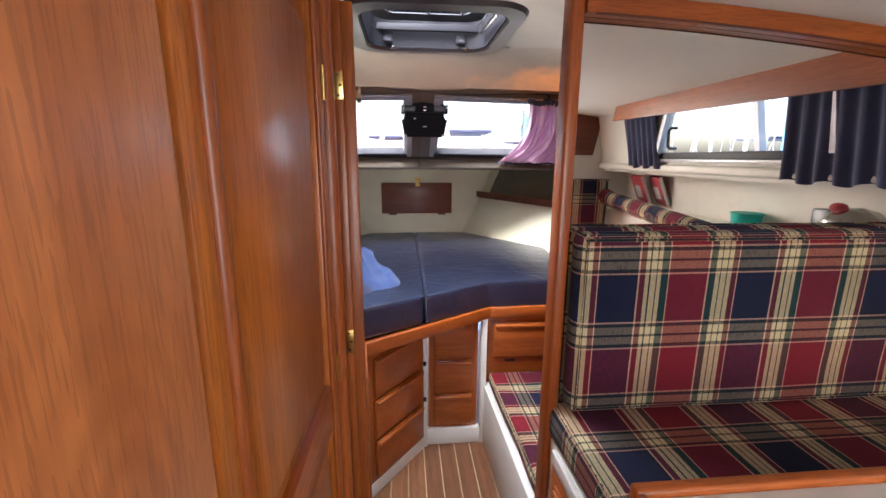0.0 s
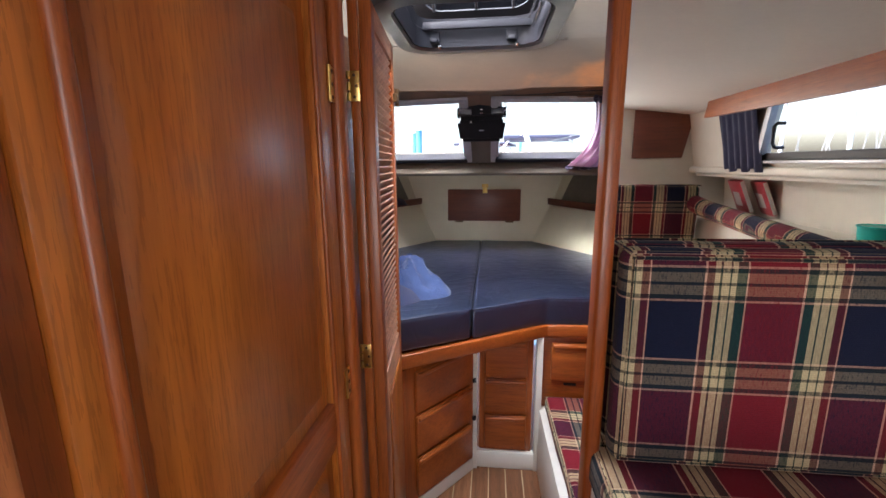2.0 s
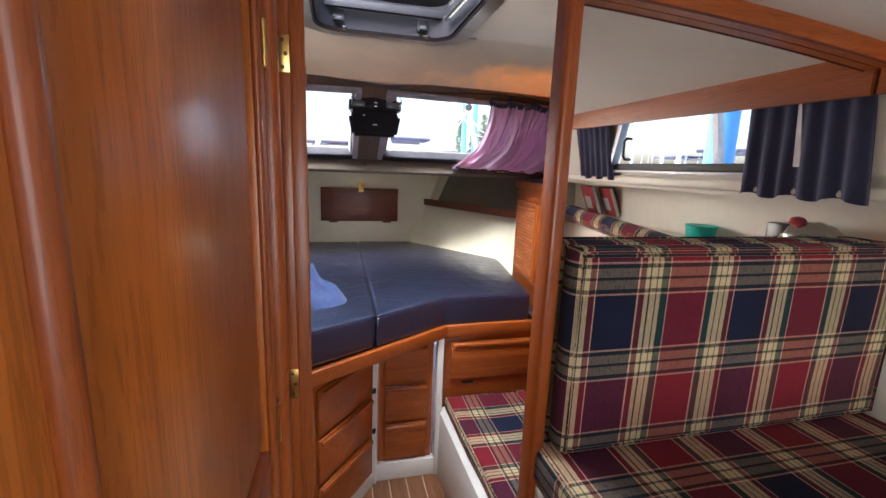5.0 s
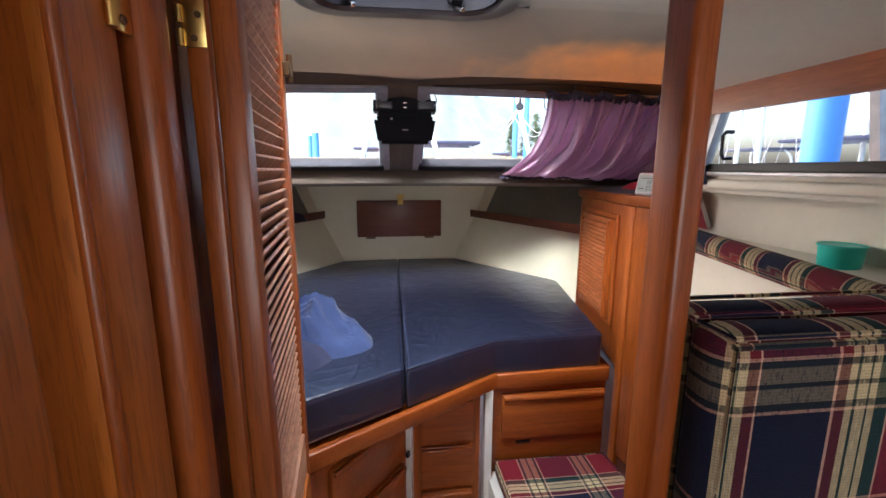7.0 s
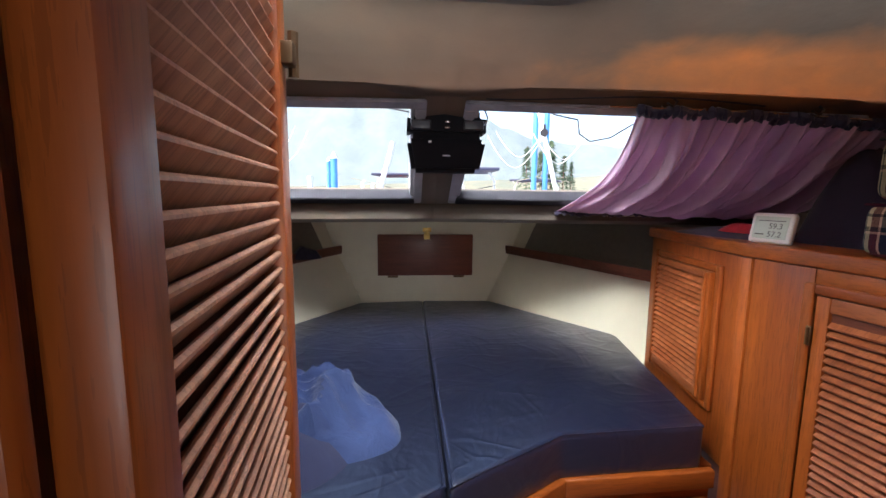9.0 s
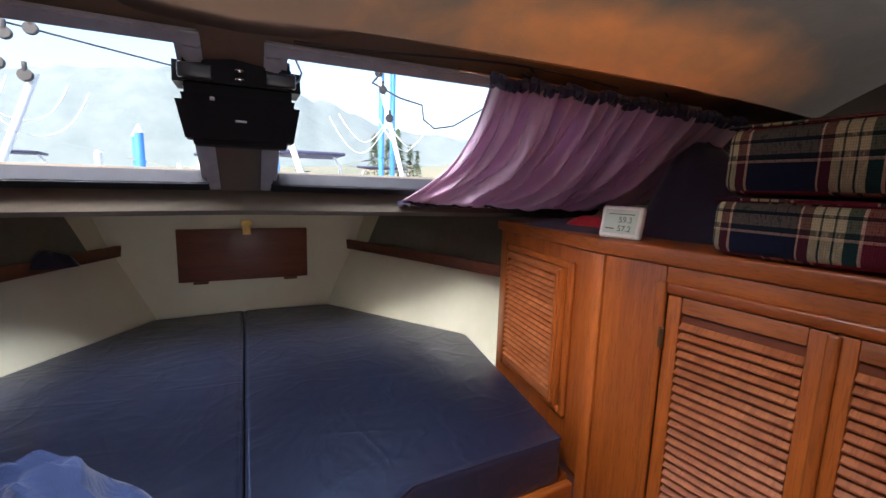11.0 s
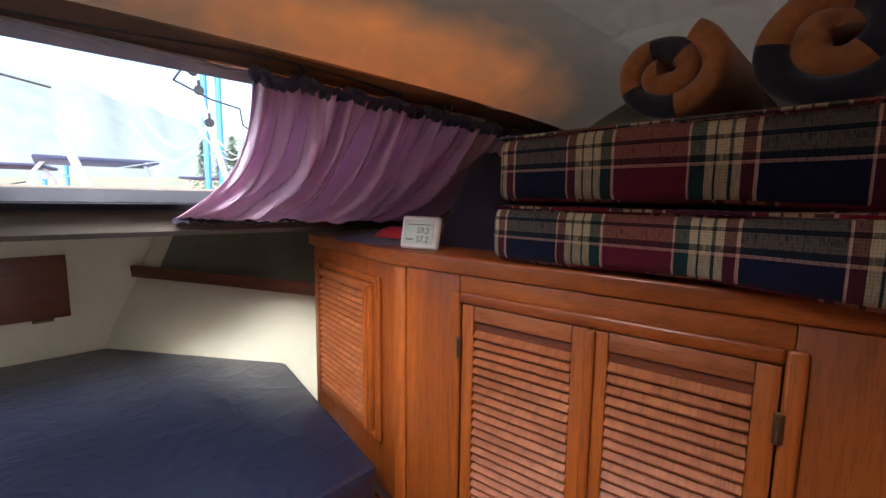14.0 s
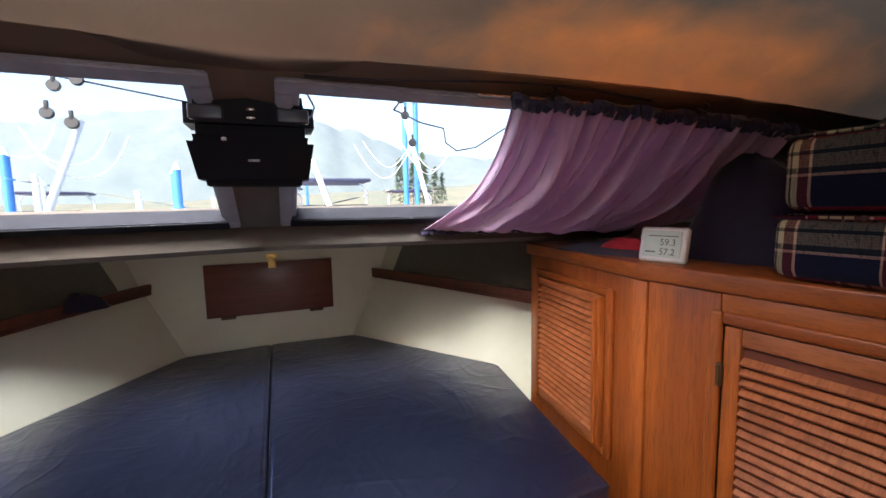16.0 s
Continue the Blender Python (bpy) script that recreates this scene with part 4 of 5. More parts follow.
def unit_slab(z0, z1, sx0, sx1, d0, d1, bev):
    """A slab that tapers towards its foot: sx and d are half-widths and depths at foot and head."""
    q = bm_box(-1, 1, 0, 1, z0, z1, 0)
    for v in q.verts:
        top = v.co.z > (z0 + z1) / 2
        v.co.x = (UX0 + UX1) / 2 + v.co.x * (sx1 if top else sx0)
        v.co.y = (2.27 if v.co.y > 0.5 else 2.27 - (d1 if top else d0))
    bmesh.ops.bevel(q, geom=q.edges[:], offset=bev, segments=4, affect="EDGES")
    return q


part("lower_body", unit_slab(1.522, 1.612, 0.096, 0.111, 0.085, 0.115, 0.012), matt_black, fu)
part("upper_body", unit_slab(1.613, 1.684, 0.112, 0.108, 0.114, 0.130, 0.018), matt_black, fu)
for s in (-1, 1):
    xc = (UX0 + UX1) / 2 + s * 0.072
    part("lens", bm_box(xc - 0.028, xc + 0.028, 2.1425, 2.16, 1.634, 1.660, 0.004, 3), grey_plastic, fu, "smoked grey lens")
for dz in (1.655, 1.640):
    q = bmesh.new()
    bmesh.ops.create_uvsphere(q, u_segments=12, v_segments=8, radius=0.008)
    part("button", moved(q, Matrix.Translation(((UX0 + UX1) / 2, 2.144, dz)) @ Matrix.Diagonal((1.0, 0.4, 0.45, 1))), chrome, fu)
part("logo_bar", bm_box(-0.102, -0.082, 2.1660, 2.1700, 1.565, 1.569, 0.0005), alloy, fu)
for x in (-0.139,):
    part("indicator", bm_box(x - 0.004, x + 0.004, 2.152, 2.162, 1.600, 1.606, 0.001), white_plastic, fu)
part("bracket", bm_box(-0.16, -0.05, 2.25, 2.36, 1.57, 1.655, 0.006), black_plastic, fu)
thing("thin_cable", bm_tube([(0.0, 2.12, 1.695), (0.012, 2.14, 1.678), (0.02, 2.155, 1.668), (0.016, 2.165, 1.655), (0.004, 2.17, 1.645)], 0.0022, 6), alloy, "thin grey cable running to the black unit", "cable")

# ---- deck hatch ----
hh = holder("deck_hatch", "open aluminium deck hatch with a dark smoked lid", "hatch")


def ring(x0, x1, y0, y1, r, z, n=8):
    pts = []
    for cx, cy, a0 in ((x1 - r, y1 - r, 0), (x0 + r, y1 - r, 90), (x0 + r, y0 + r, 180), (x1 - r, y0 + r, 270)):
        for i in range(n + 1):
            a = radians(a0 + 90 * i / n)
            pts.append((cx + r * math.cos(a), cy + r * math.sin(a), z))
    return pts


def ring_sheet(rings, thick=0.0):
    return bm_quads([r + r[:1] for r in rings], thick)


part("flange", ring_sheet([ring(-0.365, 0.165, 1.25, 1.79, 0.11, 1.818), ring(-0.358, 0.158, 1.257, 1.783, 0.105, 1.806), ring(-0.315, 0.115, 1.30, 1.74, 0.08, 1.803), ring(-0.31, 0.11, 1.305, 1.735, 0.08, 1.815)], 0.004), plain("grey_anodised", (0.085, 0.08, 0.088), 0.32, 0.6, 0.25, 25, 0.05), hh)
part("coaming", ring_sheet([ring(-0.31, 0.11, 1.305, 1.735, 0.08, 1.812), ring(-0.30, 0.10, 1.315, 1.725, 0.075, 1.90)], 0.006), matt_black, hh, "dark anodised coaming")
part("seal", bm_tube(ring(-0.305, 0.105, 1.31, 1.73, 0.078, 1.868), 0.008, 8, True), rubber, hh)
LID_M = Matrix.Translation((0, 1.755, 1.905)) @ Matrix.Rotation(radians(-38), 4, "X") @ Matrix.Translation((0, -1.755, -1.905))
part("lid", moved(bm_box(-0.33, 0.13, 1.285, 1.755, 1.905, 1.92, 0.006), LID_M), smoked, hh, "dark smoked acrylic lid").visible_shadow = False
part("lid_frame", moved(ring_sheet([ring(-0.335, 0.135, 1.28, 1.76, 0.1, 1.90), ring(-0.285, 0.085, 1.33, 1.71, 0.07, 1.895)], 0.006), LID_M), matt_black, hh)
for x in (-0.242, 0.019):
    lt = part("latch", join(bm_box(x - 0.018, x + 0.018, 1.715, 1.738, 1.826, 1.86, 0.004), bm_box(x - 0.012, x + 0.012, 1.69, 1.722, 1.822, 1.834, 0.003)), matt_black, hh, "black hatch latch block")
    part("lever", moved(bm_box(-0.006, 0.006, -0.028, 0.012, -0.006, 0.006, 0.003), pose(x + 0.008, 1.728, 1.816, 20, 0, 25)), chrome, lt, "chrome lever")
part("hold_open_arm", join(bm_tube([(0.085, 1.40, 1.835), (0.085, 1.66, 1.85)], 0.007), bm_tube([(0.07, 1.42, 1.85), (0.07, 1.64, 1.868)], 0.004)), chrome, hh)
part("cross_bar", bm_box(-0.29, 0.09, 1.695, 1.71, 1.862, 1.885, 0.003), matt_black, hh)
for x in (-0.24, -0.1, 0.02):
    part("lid_rib", moved(bm_box(x - 0.004, x + 0.004, 1.50, 1.70, 1.87, 1.90, 0.002), LID_M), grey_plastic, hh)

# ---- starboard cabinet ----
CT = 1.343
CB = 1.306           # underside of the top's edge band
cabl, cabc, cabe = (0.738, 2.508), (0.680, 2.000), (0.797, 1.108)
cb = holder("side_cabinet", "varnished teak cabinet with louvred doors beside the berth", "cabinet")
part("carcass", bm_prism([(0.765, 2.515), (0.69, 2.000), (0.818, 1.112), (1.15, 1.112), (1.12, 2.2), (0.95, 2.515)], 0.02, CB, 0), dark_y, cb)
part("top", bm_prism([(0.731, 2.53), (0.672, 2.000), (0.788, 1.112), (1.22, 1.112), (1.18, 2.2), (1.0, 2.53)], CB, CT, 0.006, 3), teak_y, cb)
# face A, towards the berth
mA, wA = frame_on(cabl, cabc)
part("face_frame", moved(bm_box(0, wA, 0.0, 0.018, 0.70, CB - 0.001, 0.002), mA), teak_v, cb)
dA = part("louvred_vent", moved(bm_box(0.070, 0.425, -0.006, -0.001, 0.85, 1.256, 0.002), mA), teak_v, cb)
for a, b in ((0.052, 0.074), (0.420, 0.442)):
    part("surround", moved(bm_box(a, b, -0.014, -0.001, 0.835, 1.268, 0.005, 3), mA), teak_v, cb)
for a, b in ((0.835, 0.855), (1.248, 1.268)):
    part("surround", moved(bm_box(0.074, 0.420, -0.0135, -0.001, a, b, 0.005, 3), mA), teak_y, cb)
louvre(dA, mA @ Matrix.Translation((0, -0.007, 0)), 0.078, 0.415, 0.858, 1.245, 0.0168, 0.022, 0.022, 0.026, 0.018, teak_v, slat_pale)
part("vent_bead", moved(bm_box(0.392, 0.404, -0.032, -0.024, 0.862, 1.240, 0.003, 3), mA), teak_v, cb)
part("corner_post", bm_prism([(0.672, 2.004), (0.679, 1.972), (0.71, 1.976), (0.71, 2.01)], 0.30, CB - 0.001, 0.004), teak_v, cb)
# face B, towards the little seat
mB, wB = frame_on(cabc, cabe)
part("face_frame", moved(bm_box(0.03, 0.178, 0.0, 0.018, 0.36, CB - 0.001, 0.002), mB), teak_v, cb)
part("face_frame", moved(bm_box(0.719, wB, 0.0, 0.018, 0.36, CB - 0.001, 0.002), mB), teak_v, cb)
part("top_rail", moved(bm_box(0.179, 0.718, 0.0, 0.018, 1.252, CB - 0.001, 0.002), mB), teak_y, cb)
part("bottom_rail", moved(bm_box(0.179, 0.718, 0.0, 0.018, 0.36, 0.47, 0.002), mB), teak_y, cb)
for a, b in ((0.163, 0.187), (0.710, 0.734)):
    part("surround", moved(bm_box(a, b, -0.013, 0.0, 0.445, 1.273, 0.006, 3), mB), teak_v, cb)
part("surround", moved(bm_box(0.187, 0.710, -0.0125, 0.0, 1.249, 1.273, 0.006, 3), mB), teak_y, cb)
part("surround", moved(bm_box(0.187, 0.710, -0.0125, 0.0, 0.445, 0.47, 0.006, 3), mB), teak_y, cb)
for a, b in ((0.189, 0.451), (0.455, 0.708)):
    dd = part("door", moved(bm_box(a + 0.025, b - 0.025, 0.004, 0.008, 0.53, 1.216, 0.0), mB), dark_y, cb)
    louvre(dd, mB @ Matrix.Translation((0, 0.012, 0)), a, b, 0.472, 1.247, 0.0192, 0.029, 0.033, 0.055, 0.018, teak_v, slat_pale)
part("meeting_bead", moved(bm_box(0.446, 0.464, -0.016, -0.0065, 0.472, 1.247, 0.005, 3), mB), teak_v, cb)
for x, z in ((0.188, 1.155), (0.709, 1.164), (0.188, 0.56), (0.709, 0.56)):
    hn = part("hinge", moved(bm_box(x - 0.006, x + 0.006, -0.017, -0.011, z - 0.022, z + 0.022, 0.002), mB), dark_brass, cb)
    part("knuckle", moved(bm_tube([(x, -0.018, z - 0.02), (x, -0.018, z + 0.02)], 0.0035, 8), mB), dark_brass, hn)


# ---- upholstery ----
def cording(th, pts, r=0.006):
    q = bm_tube(pts, r, 8, True)
    uv_project(q)
    part("piping", q, plaid, th, "plaid corded piping")


def cushion(name, poly, z0, z1, label, category, bev=0.022, group="", du=0.0, dv=0.0, turn=False, bulge=0.012):
    q = bm_prism(poly, z0, z1, bev, 4)
    bmesh.ops.subdivide_edges(q, edges=[e for e in q.edges if e.calc_length() > 0.18], cuts=4, use_grid_fill=True)
    cx, cy, cz = sum(p[0] for p in poly) / len(poly), sum(p[1] for p in poly) / len(poly), (z0 + z1) / 2
    q.normal_update()
    uv_project(q, du, dv, turn)
    for v in q.verts:
        v.co += v.normal * bulge * (noise.noise(v.co * 4.0) * 0.8)
    th = holder(name, label, category, "", group)
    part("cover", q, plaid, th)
    line = [(x + (cx - x) * 0.022, y + (cy - y) * 0.022, z1 - 0.004) for x, y in poly]
    cording(th, line, 0.0034)
    return th


# settee back leaning on the mirror
BX0, BX1, BY = 0.224, 1.195, 1.020
sb = cushion("backrest_cushion", [(BX0, BY), (BX1, BY), (BX1, YM - 0.003), (BX0, YM - 0.003)], 0.768, 1.248, "plaid settee back cushion leaning on the bulkhead mirror", "cushion", 0.029, "", -0.014, -0.171, False, 0.006)
cording(sb, [(BX0 + 0.016, BY + 0.004, 0.785), (BX1 - 0.016, BY + 0.004, 0.785), (BX1 - 0.012, BY + 0.004, 1.23), (BX0 + 0.016, BY + 0.004, 1.232)], 0.005)
ss = cushion("seat_cushion", [(0.196, 0.46), (1.195, 0.46), (1.195, YM - 0.003), (0.196, YM - 0.003)], 0.675, 0.766, "plaid settee seat cushion", "cushion", 0.022, "", 0.0, 0.09, False, 0.008)
st = holder("settee", "teak and white settee base with a drawer in its end", "settee")
part("box", bm_box(0.200, 1.19, 0.48, 1.075, 0.0, 0.672, 0.004), white_paint, st)
part("end_panel", bm_box(0.188, 0.199, 0.48, 1.02, 0.03, 0.628, 0.003), teak_y, st)
dr = part("drawer", bm_box(0.180, 0.189, 0.52, 0.98, 0.42, 0.60, 0.004), teak_y, st)
part("finger_lip", bm_box(0.172, 0.184, 0.53, 0.97, 0.578, 0.596, 0.005, 3), teak_y, dr)
part("edge_board", bm_box(0.186, 0.2, 0.47, 1.02, 0.632, 0.672, 0.003), white_paint, st)

# dinette table, its corner
tb = holder("dinette_table", "white dinette table with a teak edge", "table")
part("tabletop", bm_box(0.172, 1.16, 0.12, 0.594, 0.885, 0.915, 0.002), white_paint, tb)
part("edge_strip", bm_box(0.156, 1.16, 0.595, 0.619, 0.880, 0.926, 0.006, 3), teak_x, tb)
part("edge_strip", bm_box(0.156, 0.171, 0.12, 0.594, 0.880, 0.926, 0.006, 3), teak_y, tb)
part("pedestal", bm_tube([(0.72, 0.28, 0.0), (0.72, 0.28, 0.885)], 0.035, 20), alloy, tb)
part("floor_plate", bm_box(0.60, 0.84, 0.16, 0.40, -0.012, 0.008, 0.004), alloy, tb)

# aft settee, bolster, shelf things
ab = cushion("backrest_cushion", [(0.62, -0.70), (1.17, -0.70), (1.17, -0.60), (0.62, -0.60)], 0.77, 1.288, "plaid back cushion of the aft settee", "cushion", 0.03, "", 0.0, 0.05)
as_ = cushion("seat_cushion", [(0.25, -0.78), (1.19, -0.78), (1.19, -0.05), (0.25, -0.05)], 0.675, 0.766, "plaid seat cushion of the aft settee", "cushion", 0.022, "", 0.05, 0.02)
a2 = holder("settee", "white base of the aft settee", "settee")
part("box", bm_box(0.26, 1.19, -0.80, -0.07, 0.0, 0.672, 0.004), white_paint, a2)
bol = holder("bolster", "long round plaid bolster on the side shelf", "cushion")
pts = [(1.185 - 0.05 * max(0, (-0.45 - y) / 0.2), y, 1.114 - 0.068 * y + 0.03 * max(0, (-0.45 - y) / 0.2) ** 1.5) for y in np.linspace(-0.66, 0.95, 30)]
q = bm_tube(pts, 0.050, 18)
lay = q.loops.layers.uv.verify()
for f in q.faces:
    for lp in f.loops:
        p = lp.vert.co
        lp[lay].uv = (p.y, math.atan2(p.z - 1.114 + 0.068 * p.y, p.x - 1.185) * 0.05)
part("cover", q, plaid, bol)
bk = holder("book", "red book with a pale label lying against the hull", "book", "", "books on the shelf")
mb = pose(1.375, -0.52, 1.145, 0, -22, 8)
part("cover", moved(bm_box(-0.012, 0.012, -0.08, 0.08, 0, 0.185, 0.003), mb), red_book, bk)
part("pages", moved(bm_box(-0.009, 0.009, -0.076, 0.083, 0.004, 0.181, 0), mb), paper, bk)
part("label", moved(bm_box(-0.0135, -0.0125, -0.05, 0.03, 0.04, 0.12, 0), mb), paper, bk, "pale blue-white cover picture")
bk2 = copy_thing(bk, pose(0.028, 0.045, -0.002, 0, 0, 3))
tagged(bk2, "dark red book leaning behind the first one")
tc = holder("plastic_tub", "teal plastic tub on the side shelf", "tub")
q = bmesh.new()
for r0, r1, z0, z1 in ((0.056, 0.062, 1.096, 1.184),):
    bmesh.ops.create_cone(q, cap_ends=True, segments=28, radius1=r0, radius2=r1, depth=z1 - z0)
    q.transform(Matrix.Translation((1.34, 0.36, (z0 + z1) / 2)))
part("body", q, teal_plastic, tc)
part("rim", bm_tube([(1.34 + 0.063 * math.cos(a), 0.36 + 0.063 * math.sin(a), 1.184) for a in np.linspace(0, math.tau, 28, endpoint=False)], 0.004, 8, True), teal_plastic, tc)
sv = holder("metal_kettle", "crumpled silver pot with a red-brown knob on the shelf", "pot")
q = bmesh.new()
bmesh.ops.create_icosphere(q, subdivisions=4, radius=0.092)
for v in q.verts:
    v.co *= 1 + 0.10 * noise.noise(v.co * 34)
    v.co.z *= 0.85
part("body", moved(q, Matrix.Translation((1.335, 0.825, 1.185))), chrome, sv)
q = bmesh.new()
bmesh.ops.create_uvsphere(q, u_segments=14, v_segments=10, radius=0.022)
part("knob", moved(q, Matrix.Translation((1.29, 0.80, 1.262)) @ Matrix.Diagonal((1.2, 1.2, 0.8, 1))), red_book, sv)
bx = thing("black_speaker", bm_box(1.37, 1.43, 0.63, 0.72, 1.10, 1.24, 0.006), black_plastic, "small black box on the side shelf", "box")
# low seat before the berth
ls = holder("low_seat", "white boxed step seat before the berth", "seat")
part("box", bm_prism([(0.186, 1.985), (0.206, 1.125), (0.70, 1.125), (0.645, 1.985)], 0.0, 0.318, 0.003), white_paint, ls)
lc = cushion("seat_cushion", [(0.212, 1.972), (0.232, 1.13), (0.74, 1.13), (0.632, 1.972)], 0.318, 0.378, "plaid cushion on the low step seat", "cushion", 0.02, "", 0.02, 0.10, True)

# stacked cushions on the cabinet
for k, (z0, z1, dx) in enumerate(((1.345, 1.452, 0.0), (1.454, 1.578, 0.006))):
    cs = cushion("spare_cushion", [(0.703 + dx, 1.750 - dx), (0.722 + dx, 1.122), (1.17, 1.122), (1.17, 1.750 - dx)], z0, z1, "plaid seat cushion stored flat on the cabinet", "cushion", 0.026, "stacked cushions", 0.091 + 0.01 * k, -0.026 - 0.12 * k, False, 0.014)


# rolled blankets
def rolled(cx, cy, cz, r, x1, label, tilt, seed, dark):
    """A plush blanket rolled up: a thick spiral with rounded lips at its end; dark holds the navy stretches of its length."""
    rb = holder("rolled_blanket", label, "blanket", "", "rolled blankets")
    turns, n = 1.75, 96
    thick = r * 0.205
    prof = []
    for i in range(n + 1):
        a = i / n
        rad = (r - thick) * (0.10 + 0.90 * a ** 0.9)
        th = -a * turns * math.tau + tilt
        rad *= 1 + 0.045 * math.sin(2 * th + seed) + 0.06 * noise.noise((a * 7, seed, 0))
        prof.append((rad * math.cos(th), rad * 0.90 * math.sin(th)))
    lip = [(0.020 - 0.020 * math.sin(math.pi * k / 8) ** 0.8, math.cos(math.pi * k / 8)) for k in range(9)]
    for stretch, mat, words in ((False, plush, "orange-brown plush"), (True, plush_navy, "navy plush")):
        bm = bmesh.new()
        rings = []
        for i, (py, pz) in enumerate(prof):
            a, b = prof[max(0, i - 1)], prof[min(n, i + 1)]
            t = Vector((b[0] - a[0], b[1] - a[1])).normalized()
            nn = Vector((-t.y, t.x))
            swell = 1 + 0.16 * noise.noise((i * 0.11, seed, 2.0))
            pts = [(x1, thick)] + [(x, thick * s) for x, s in lip] + [(x1, -thick)]
            rings.append([bm.verts.new((cx + x + 0.012 * noise.noise((i * 0.09, seed, 5.0)), cy + py + nn.x * o * swell, cz + pz + nn.y * o * swell)) for x, o in pts])
        for i, (a, b) in enumerate(zip(rings, rings[1:])):
            if any(p <= i / n < q for p, q in dark) != stretch:
                continue
            for k in range(len(a) - 1):
                bm.faces.new((a[k], a[k + 1], b[k + 1], b[k]))
            if i in (0, n - 1):
                bm.faces.new(a if i == 0 else list(reversed(b)))
        bmesh.ops.delete(bm, geom=[v for v in bm.verts if not v.link_faces], context="VERTS")
        bmesh.ops.recalc_face_normals(bm, faces=bm.faces[:])
        part("roll", bm, mat, rb, words)
    return rb


rolled(0.800, 1.490, 1.667, 0.094, 0.30, "orange-brown and navy plush blanket rolled up on the cushions", 0.6, 1.0, ((0.40, 0.52), (0.66, 0.80)))
rolled(0.790, 1.285, 1.672, 0.100, 0.30, "navy and orange-brown plush blanket rolled up tightly", 2.3, 4.0, ((0.42, 0.60), (0.78, 1.01)))
soft_heap("folded_quilt", navy_cloth, 0.99, 1.185, 1.580, 0.16, 0.055, 0.13, 0, "dark folded quilt beside the rolled blankets", "quilt", 5.0, 0.2)
soft_heap("dark_bag", purple_dark, 0.985, 1.935, CT, 0.155, 0.16, 0.23, 8, "dark purple stuffed bag on the cabinet top", "bag", 11.0, 0.14)

# things on the cabinet top
soft_heap("folded_cloth", navy_cloth, 0.83, 2.20, CT, 0.13, 0.16, 0.018, 10, "folded navy cloth on the cabinet top", "cloth", 13.0, 0.2, 4.0)
soft_heap("red_pouch", red_cloth, 0.80, 2.13, CT + 0.014, 0.05, 0.085, 0.022, 12, "flat red cloth pouch on the folded cloth", "pouch", 15.0, 0.2, 3.0)
th = holder("weather_station", "small white digital thermometer with a grey-green display", "thermometer")
mt = Matrix.Translation((0.7125, 1.971, CT)) @ Matrix.Rotation(math.atan2(-0.102, 0.025), 4, "Z") @ Matrix.Rotation(radians(-12), 4, "X")
part("case", moved(bm_box(-0.052, 0.052, 0.0, 0.020, 0.002, 0.080, 0.008, 4), mt), white_plastic, th)
scr = part("screen", moved(bm_box(-0.041, 0.041, -0.0015, 0.003, 0.013, 0.070, 0.001), mt), lcd, th, "grey-green liquid crystal display")
part("foot", moved(bm_box(-0.03, 0.03, 0.012, 0.034, 0.0, 0.01, 0.003), mt), white_plastic, th)


def text_on(parent, words, m, size, mat):
    cu = bpy.data.curves.new("digits", "FONT")
    cu.body, cu.size, cu.extrude = words, size, 0.0002
    ob = new("tmp_text", cu)
    dg = bpy.context.evaluated_depsgraph_get()
    me = bpy.data.meshes.new_from_object(ob.evaluated_get(dg))
    bpy.data.objects.remove(ob)
    me.materials.append(mat)
    o = new("digits", me)
    o.parent = parent
    o.matrix_basis = m
    return o


flat = mt @ Matrix.Rotation(radians(90), 4, "X")
text_on(scr, "59.3", flat @ Matrix.Translation((-0.004, 0.039, 0.0018)), 0.020, ink)
text_on(scr, "57.2", flat @ Matrix.Translation((-0.004, 0.018, 0.0018)), 0.020, ink)
part("display_bar", moved(bm_box(-0.030, 0.034, -0.0022, -0.0012, 0.058, 0.060, 0), mt), ink, scr)
part("display_bar", moved(bm_box(-0.034, -0.012, -0.0022, -0.0012, 0.022, 0.025, 0), mt), ink, scr)


# ---- curtains ----
def curtain_sheet(fn, nu, nv):
    rows = [[fn(i / nu, j / nv) for i in range(nu + 1)] for j in range(nv + 1)]
    return bm_quads(rows, 0.0015)


